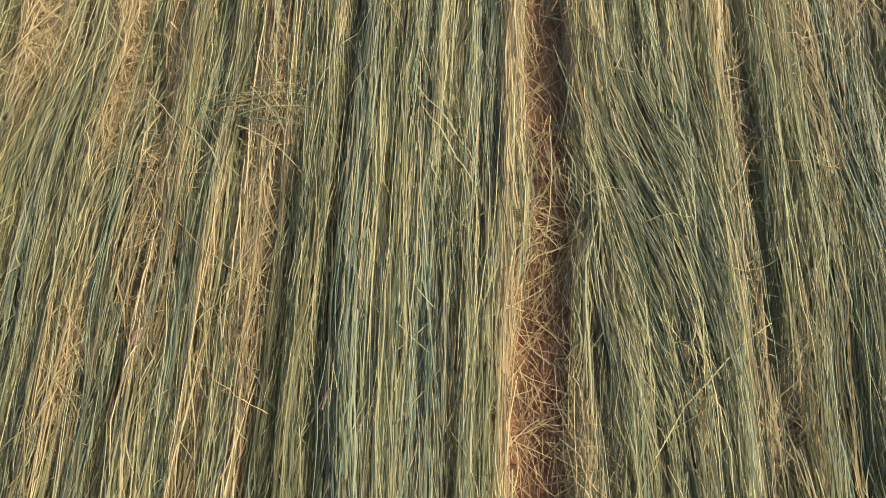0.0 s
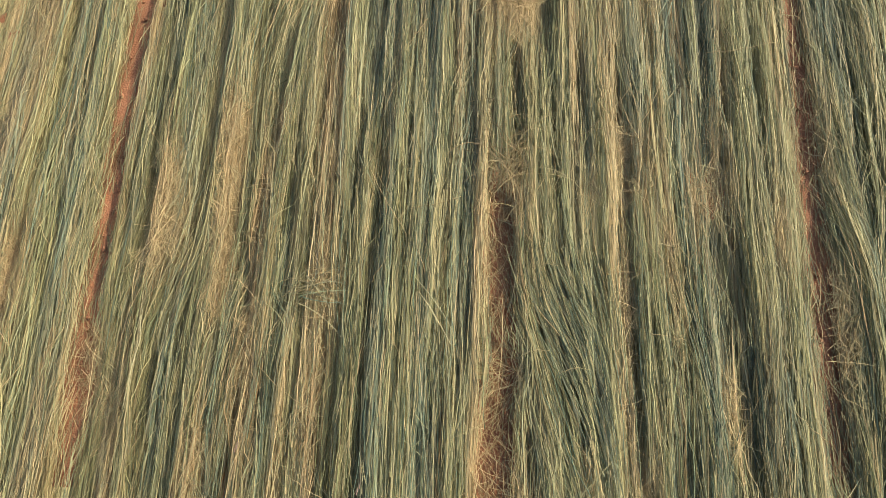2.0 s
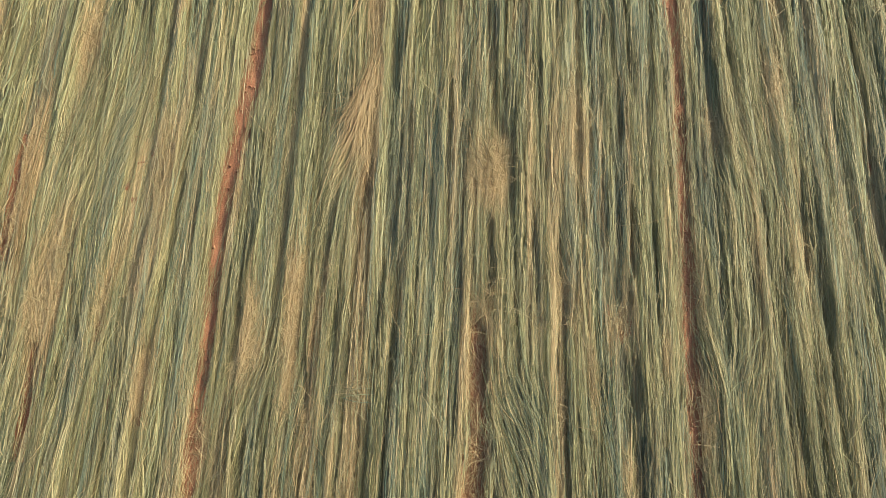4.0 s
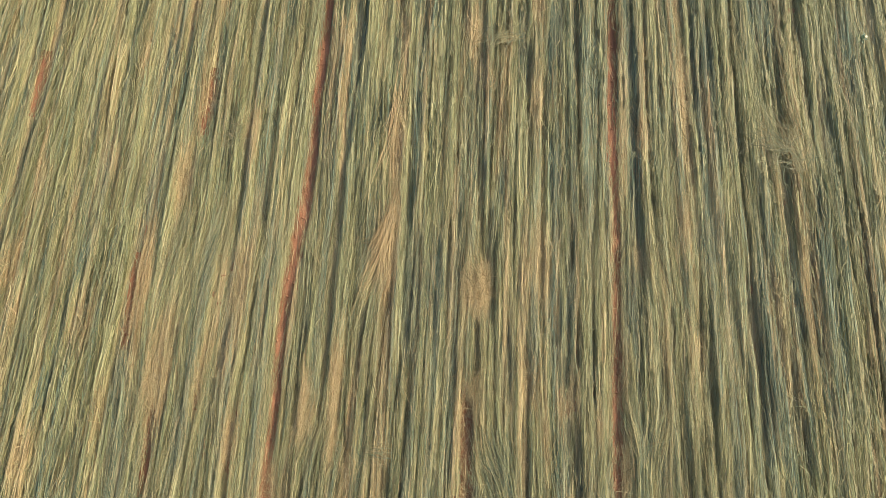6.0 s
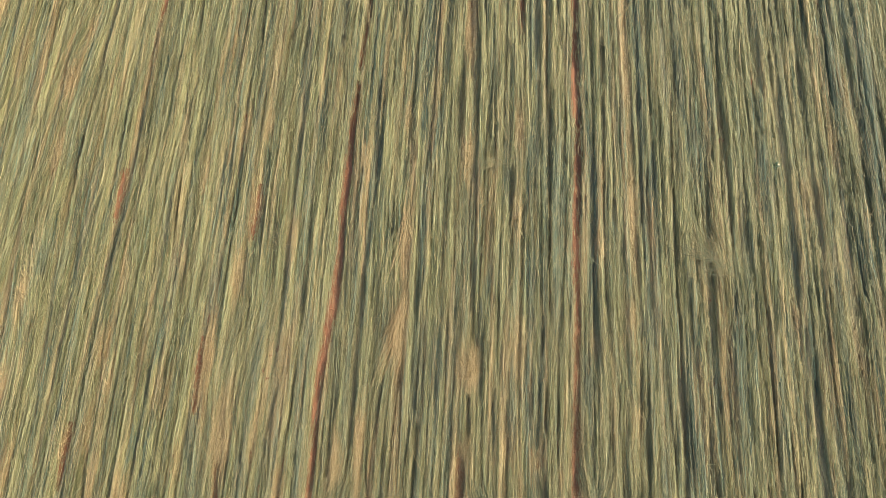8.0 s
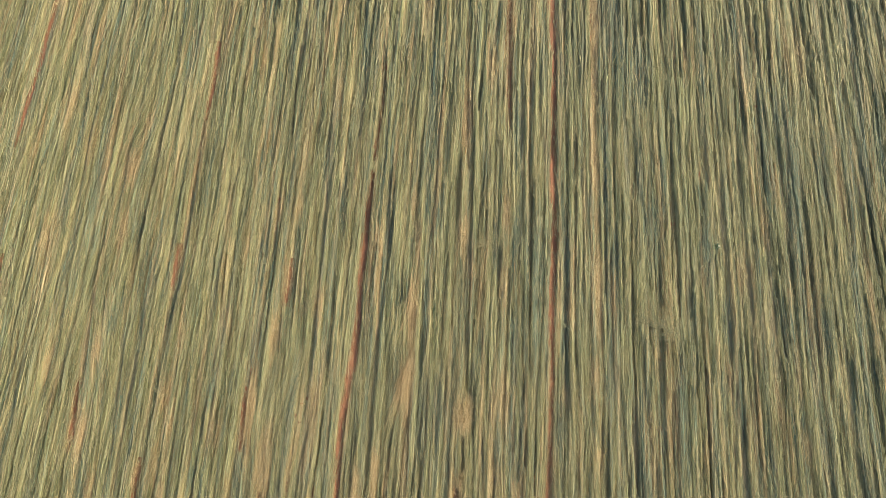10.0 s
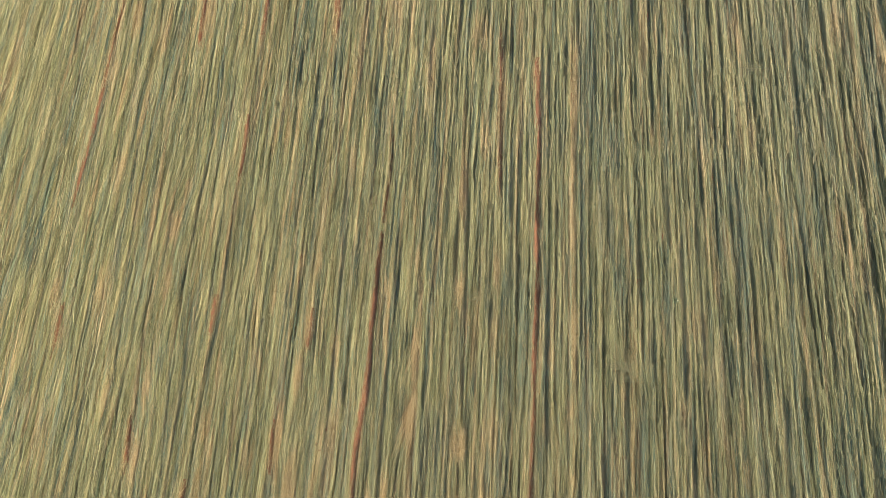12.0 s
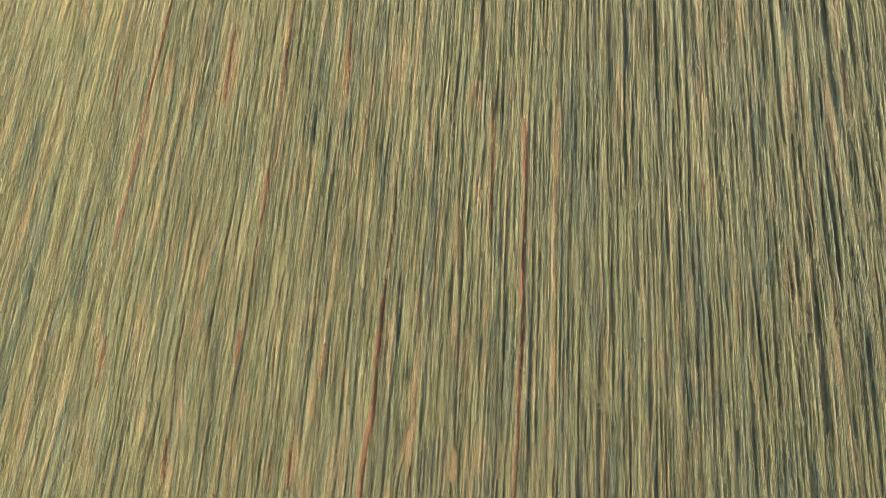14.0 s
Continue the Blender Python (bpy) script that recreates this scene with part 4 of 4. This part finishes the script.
def stalk_mesh(length, thick, dry, bloom, tone, bow, seed, knots=2):
    """A hollow-looking round stalk along y with swollen nodes and a gentle bow."""
    r = np.random.default_rng(seed)
    steps, sides = 8, 4
    s = np.linspace(-0.5, 0.5, steps + 1)
    radius = 0.5 * thick * np.where(np.isin(np.arange(steps + 1), r.choice(steps - 1, knots, replace=False) + 1), 1.35, 1.0) * np.linspace(1.1, 0.75, steps + 1)
    x = bow * length * (s * s * 4 - 0.4) + r.normal(0, 0.002, steps + 1)
    z = 0.012 * np.cos(s * 3) + r.normal(0, 0.001, steps + 1)
    verts = [(x[k] + radius[k] * math.cos(a), s[k] * length, z[k] + radius[k] * math.sin(a)) for k in range(steps + 1) for a in (0.4, 1.97, 3.54, 5.11)]
    faces = [(k * 4 + a, k * 4 + (a + 1) % 4, k * 4 + 4 + (a + 1) % 4, k * 4 + 4 + a) for k in range(steps) for a in range(sides)] + [(3, 2, 1, 0), (steps * 4, steps * 4 + 1, steps * 4 + 2, steps * 4 + 3)]
    mesh = bpy.data.meshes.new("stalk")
    mesh.from_pydata(verts, [], faces)
    mesh.polygons.foreach_set("use_smooth", np.ones(len(faces), bool))
    for key, value in (("dry", dry), ("bloom", bloom), ("tone", tone)):
        mesh.attributes.new(key, "FLOAT", "POINT").data.foreach_set("value", np.full(len(verts), value, np.float32))
    mesh.materials.append(STALK)
    return mesh


def lie(x, y):
    """Height of the crop's upper side at a place."""
    return float(at(HEIGHT, np.array([x]), np.array([y]))[0])


luck = random.Random(5)
GREEN_STALKS = [stalk_mesh(luck.uniform(0.35, 0.6), 0.0025, luck.random() ** 2 * 0.6, luck.random(), luck.uniform(0.3, 1), luck.uniform(-0.04, 0.04), 300 + k) for k in range(24)]
STRAW_STALKS = [stalk_mesh(luck.uniform(0.10, 0.32), 0.0025, luck.uniform(0.5, 1), 0.2, luck.uniform(0.3, 0.9), luck.uniform(-0.15, 0.15), 340 + k) for k in range(12)]

SHORT_STALKS = [stalk_mesh(luck.uniform(0.08, 0.18), 0.0022, luck.uniform(0.4, 1), 0.4, luck.uniform(0.2, 0.8), luck.uniform(-0.3, 0.3), 360 + k) for k in range(8)]

# stalks of the crop that lie uppermost where the camera starts
laid = 0
while laid < 300:
    x, y = luck.uniform(-1.1, 1.05), luck.uniform(-0.25, 1.05)
    if at(OPEN, np.array([x]), np.array([y]))[0] < 0.03:
        continue
    turn = float(at(TURNED, np.array([x]), np.array([y]))[0])
    part("stalk", luck.choice(GREEN_STALKS), field, pose(x, y, lie(x, y) * 0.97 + 0.004, luck.gauss(0, 0.8), 0, math.degrees(turn) + luck.gauss(0, 3)))
    laid += 1


def straw_stalk(x, y, length, degrees):
    """One loose dry straw lying across the crop."""
    mesh = min(STRAW_STALKS, key=lambda m: abs(m.vertices[-1].co.y * 2 - length))
    ob = part("straw_stalk", mesh, None, pose(x, y, max(lie(x, y), lie(x + 0.05, y)) + 0.004, luck.gauss(0, 1.5), 0, degrees))
    tagged(ob, "loose pale dry straw lying across the green stalks", "straw", "loose straws on the crop")


straw_stalk(1.19, 1.79, 0.31, -77)
straw_stalk(-2.43, 1.87, 0.17, -21)
straw_stalk(0.36, 0.84, 0.12, -83)
straw_stalk(-0.65, 0.75, 0.12, -72)
straw_stalk(0.81, 0.57, 0.14, -98)
straw_stalk(0.47, 0.44, 0.12, -81)
straw_stalk(0.32, 0.50, 0.12, -77)
for k in range(110):
    x, y = luck.uniform(-2.6, 2.5), luck.uniform(-0.25, 2.9)
    straw_stalk(x, y, luck.uniform(0.1, 0.34), luck.gauss(0, 32) + luck.choice((0, 0, 180)))


def straw_tuft(x, y, length, spread, degrees, count, dry, bloom, label, seed, wild=0.5, girth=0.14):
    """Bent stalks that spring from one place: a tangle of thin ones, with a few stouter stalks."""
    global dice
    dice = np.random.default_rng(seed)
    base = new("straw_tuft")
    base.matrix_basis = pose(x, y, lie(x, y), 0, 0, degrees)
    tagged(base, label, "straw tuft", "tufts of bent straw")
    n, steps = count, 6
    a = dice.normal(0, spread, n)
    px, py = dice.normal(0, length * girth, n), dice.normal(0, length * 0.35, n)
    curl = dice.normal(0, wild, n)
    step = length * dice.uniform(0.5, 1.2, n) / steps
    rise = dice.uniform(0.004, 0.030, n)
    width = dice.uniform(0.0022, 0.0040, n) * (1.0 if y < 3.2 else 1.6)
    rows = []
    for k in range(steps + 1):
        z = rise * math.sin(math.pi * (0.15 + 0.75 * k / steps)) + 0.003
        half = 0.5 * width * (1 - 0.5 * k / steps)
        rows.append(np.stack([np.stack([px - np.cos(a) * half, py - np.sin(a) * half, z], -1), np.stack([px + np.cos(a) * half, py + np.sin(a) * half, z + 0.001], -1)], 1))
        px, py = px - np.sin(a) * step, py + np.cos(a) * step
        a = a + curl / steps
    verts = np.stack(rows, 1)
    index = np.arange(n * (steps + 1) * 2).reshape(n, steps + 1, 2)
    quads = np.stack([index[:, :-1, 0], index[:, :-1, 1], index[:, 1:, 1], index[:, 1:, 0]], -1).reshape(-1, 4)
    per = (steps + 1) * 2
    tints = (("dry", np.clip(dry + dice.normal(0, 0.15, n), 0, 1)), ("bloom", np.clip(bloom + dice.normal(0, 0.2, n), 0, 1)), ("tone", dice.uniform(0.0, 0.8, n)))
    body = link_mesh("tangle", verts.reshape(-1, 3), quads, STALK, [(key, np.repeat(v, per)) for key, v in tints])
    body.parent = base
    for k in range(5):
        part("stalk", SHORT_STALKS[(seed + k) % 8], base, pose(dice.normal(0, length * 0.2), length * 0.4 + dice.normal(0, length * 0.2), 0.014, dice.normal(0, 3), 0, math.degrees(dice.normal(0, spread))))


BRUSH, NEST, PALE = "bright yellow dry straw bent over like a brush", "tangled nest of brown dry straw on the crop", "tangle of pale grey-green bent stalks on the crop"
straw_tuft(-0.58, 2.72, 0.50, 0.14, 172, 102, 0.95, 0.0, BRUSH, 41, 0.3, 0.06)
straw_tuft(-0.60, 2.62, 0.30, 0.35, 150, 36, 0.9, 0.0, BRUSH, 42, 0.7)
straw_tuft(-0.60, 3.85, 0.55, 0.08, 178, 40, 0.95, 0.0, BRUSH, 43, 0.3, 0.05)
straw_tuft(0.25, 2.10, 0.26, 0.7, 0, 65, 0.81, 0.1, NEST, 44, 1.5)
straw_tuft(0.21, 1.22, 0.24, 0.77, 0, 60, 0.77, 0.2, NEST, 45, 1.5)
straw_tuft(0.24, 0.46, 0.24, 0.56, 80, 30, 0.81, 0.1, NEST, 46, 0.6)
straw_tuft(-0.62, 0.70, 0.20, 0.68, -80, 24, 0.25, 0.7, PALE, 47, 0.8)
straw_tuft(3.08, 3.50, 0.40, 0.75, 40, 77, 0.35, 0.5, PALE, 48, 1.2)
straw_tuft(-2.13, 3.48, 0.22, 0.9, 0, 33, 0.45, 0.6, PALE, 49, 1.2)
straw_tuft(-2.55, 1.50, 0.50, 0.30, 185, 50, 0.8, 0.2, "fan of dry straw spreading over the crop", 50, 0.4, 0.08)
straw_tuft(-2.62, 2.25, 0.35, 0.68, 0, 44, 0.6, 0.3, PALE, 51, 1.2)
straw_tuft(0.54, 4.66, 0.32, 0.68, 90, 38, 0.4, 0.4, PALE, 52, 1.0)
straw_tuft(5.91, 6.57, 0.40, 0.68, 90, 49, 0.3, 0.6, PALE, 53, 1.0)
straw_tuft(-5.30, 5.75, 0.40, 0.56, 0, 45, 0.77, 0.2, NEST, 54, 1.2)
straw_tuft(-4.27, 1.12, 0.40, 0.49, 20, 45, 0.81, 0.1, NEST, 55, 1.0)
straw_tuft(3.05, 11.14, 0.60, 0.68, 30, 66, 0.35, 0.5, PALE, 56, 1.2)
straw_tuft(5.79, 9.44, 0.35, 0.38, 90, 44, 0.45, 0.9, PALE, 57, 0.6)
straw_tuft(8.56, 7.66, 0.40, 0.38, 90, 49, 0.55, 0.7, PALE, 58, 0.6)
straw_tuft(0.29, 9.90, 0.45, 0.63, 20, 55, 0.68, 0.3, NEST, 59, 1.2)
straw_tuft(8.58, 6.06, 0.40, 0.45, 80, 49, 0.4, 0.8, PALE, 60, 0.8)


def clod_mesh(size, seed):
    """A rough lump of soil."""
    bm = bmesh.new()
    bmesh.ops.create_icosphere(bm, subdivisions=2, radius=size)
    for v in bm.verts:
        v.co *= 0.75 + 0.55 * noise.noise(v.co * (1.6 / size) + Vector((seed, 0, 0)))
        v.co.z *= 0.7
    mesh = bpy.data.meshes.new("soil_clod")
    bm.to_mesh(mesh)
    bm.free()
    mesh.materials.append(SOIL)
    return mesh


CLODS = [clod_mesh(luck.uniform(0.007, 0.017), k) for k in range(8)]
made = 0
while made < 160:
    x, y = luck.choice((-1.44, -1.44, 1.47, 0.2)) + luck.gauss(0, 0.05), luck.uniform(-0.2, 5.0)
    if at(OPEN, np.array([x]), np.array([y]))[0] > 0.004:
        continue
    z = 0.026 * (float(ripple(np.array([x]), np.array([y]), 0.08, 0.09, 21)[0]) - 0.6) + 0.03 * (float(ripple(np.array([x]), np.array([y]), 0.4, 0.7, 23)[0]) - 0.5)
    tagged(part("soil_clod", luck.choice(CLODS), None, pose(x, y, z + 0.004, luck.uniform(-20, 20), 0, luck.uniform(0, 360))), "small crumbly clod of red-brown soil", "soil clod", "clods in the bare furrows")
    made += 1


# ---- one weed in flower among the stalks, and flat pieces of old stem in a hollow ----
def plain_material(name, low, high, scale, rough):
    m, t, shader = nodes_of(name)
    place = t.nodes.new("ShaderNodeTexCoord")
    n = node(t, "ShaderNodeTexNoise", Scale=scale, Detail=4.0)
    t.links.new(place.outputs["Object"], n.inputs["Vector"])
    t.links.new(mix(t, low, high, n.outputs[0]), shader.inputs["Base Color"])
    shader.inputs["Roughness"].default_value = rough
    return m


LEAF = plain_material("weed_leaf", (0.018, 0.050, 0.014), (0.045, 0.095, 0.030), 60.0, 0.55)
PETAL = plain_material("pale_petal", (0.50, 0.44, 0.26), (0.66, 0.60, 0.42), 40.0, 0.6)
STEM = plain_material("old_stem", (0.30, 0.17, 0.12), (0.52, 0.34, 0.25), 55.0, 0.8)


def blade_mesh(name, length, width, droop, fold, material, thick=0.0012):
    """A pointed leaf or petal along y, folded on its midrib, bowed and with a little thickness."""
    steps, bm, rows = 6, bmesh.new(), []
    for k in range(steps + 1):
        u = k / steps
        half = width * (0.12 + math.sin(math.pi * (0.10 + 0.86 * u)) ** 0.8) / 2
        z = 0.25 * length * math.sin(math.pi * 0.5 * u) - droop * length * u * u
        rows.append([bm.verts.new((side * half, u * length, z + abs(side) * fold * half + lower)) for lower in (0, -thick) for side in (-1, 0, 1)])
    for a, b in zip(rows, rows[1:]):
        for i, j in ((0, 1), (1, 2)):
            bm.faces.new((a[i], a[j], b[j], b[i]))
            bm.faces.new((a[i + 3], b[i + 3], b[j + 3], a[j + 3]))
        bm.faces.new((a[0], b[0], b[3], a[3]))
        bm.faces.new((a[2], a[5], b[5], b[2]))
    mesh = bpy.data.meshes.new(name)
    bm.to_mesh(mesh)
    bm.free()
    mesh.materials.append(material)
    return mesh


def weed_plant(x, y):
    base = new("weed_plant")
    base.matrix_basis = pose(x, y, lie(x, y) * 0.6)
    tagged(base, "small dark green weed with a pale flower among flattened stalks", "weed")
    leaf = blade_mesh("leaf", 0.065, 0.024, 0.30, 0.35, LEAF)
    for k, turn in enumerate((15, 80, 140, 205, 262, 322)):
        part("leaf", leaf, base, pose(0, 0, 0.004 * k, 6 * (k % 3), 0, turn))
    part("stem", stalk_mesh(0.06, 0.004, 0.1, 0.3, 0.3, 0.02, 390, 1), base, pose(0.02, 0.0, 0.03, 70, 0, 90))
    flower = new("flower")
    flower.parent, flower.matrix_basis = base, pose(0.035, 0.0, 0.055)
    petal = blade_mesh("petal", 0.013, 0.010, 0.2, 0.2, PETAL, 0.0008)
    for k in range(5):
        part("petal", petal, flower, pose(0, 0, 0, 0, 0, 72 * k))


weed_plant(3.90, 4.77)


def stem_piece(x, y, length, width, degrees):
    """A flat split piece of old stem with ragged ends and softened edges."""
    bm, r = bmesh.new(), random.Random(int(1000 * length))
    rows = []
    for k in range(8):
        u = k / 7 - 0.5
        half = 0.5 * width * (1 - 0.35 * abs(2 * u) ** 3) * r.uniform(0.85, 1.1)
        bow = 0.03 * length * math.sin(3 * u)
        rows.append([bm.verts.new((bow + sx * half, u * length + r.uniform(-0.004, 0.004), z)) for sx, z in ((-1, 0), (-0.75, 0.004), (0, 0.0055), (0.75, 0.004), (1, 0), (0, -0.002))])
    for a, b in zip(rows, rows[1:]):
        for i in range(6):
            j = (i + 1) % 6
            bm.faces.new((a[i], a[j], b[j], b[i]))
    bm.faces.new(rows[0][::-1])
    bm.faces.new(rows[-1])
    mesh = bpy.data.meshes.new("stem_piece")
    bmesh.ops.recalc_face_normals(bm, faces=bm.faces)
    bm.to_mesh(mesh)
    bm.free()
    mesh.materials.append(STEM)
    ob = part("stem_piece", mesh, None, pose(x, y, lie(x, y) * 0.75 + 0.012, 2, 4, degrees))
    tagged(ob, "flat pinkish-brown piece of old stem in a hollow", "stem piece", "pieces of old stem")


stem_piece(-0.797, 0.045, 0.085, 0.013, 4)
stem_piece(-0.772, 0.125, 0.040, 0.010, -12)
stem_piece(-0.309, 0.000, 0.045, 0.007, -14)
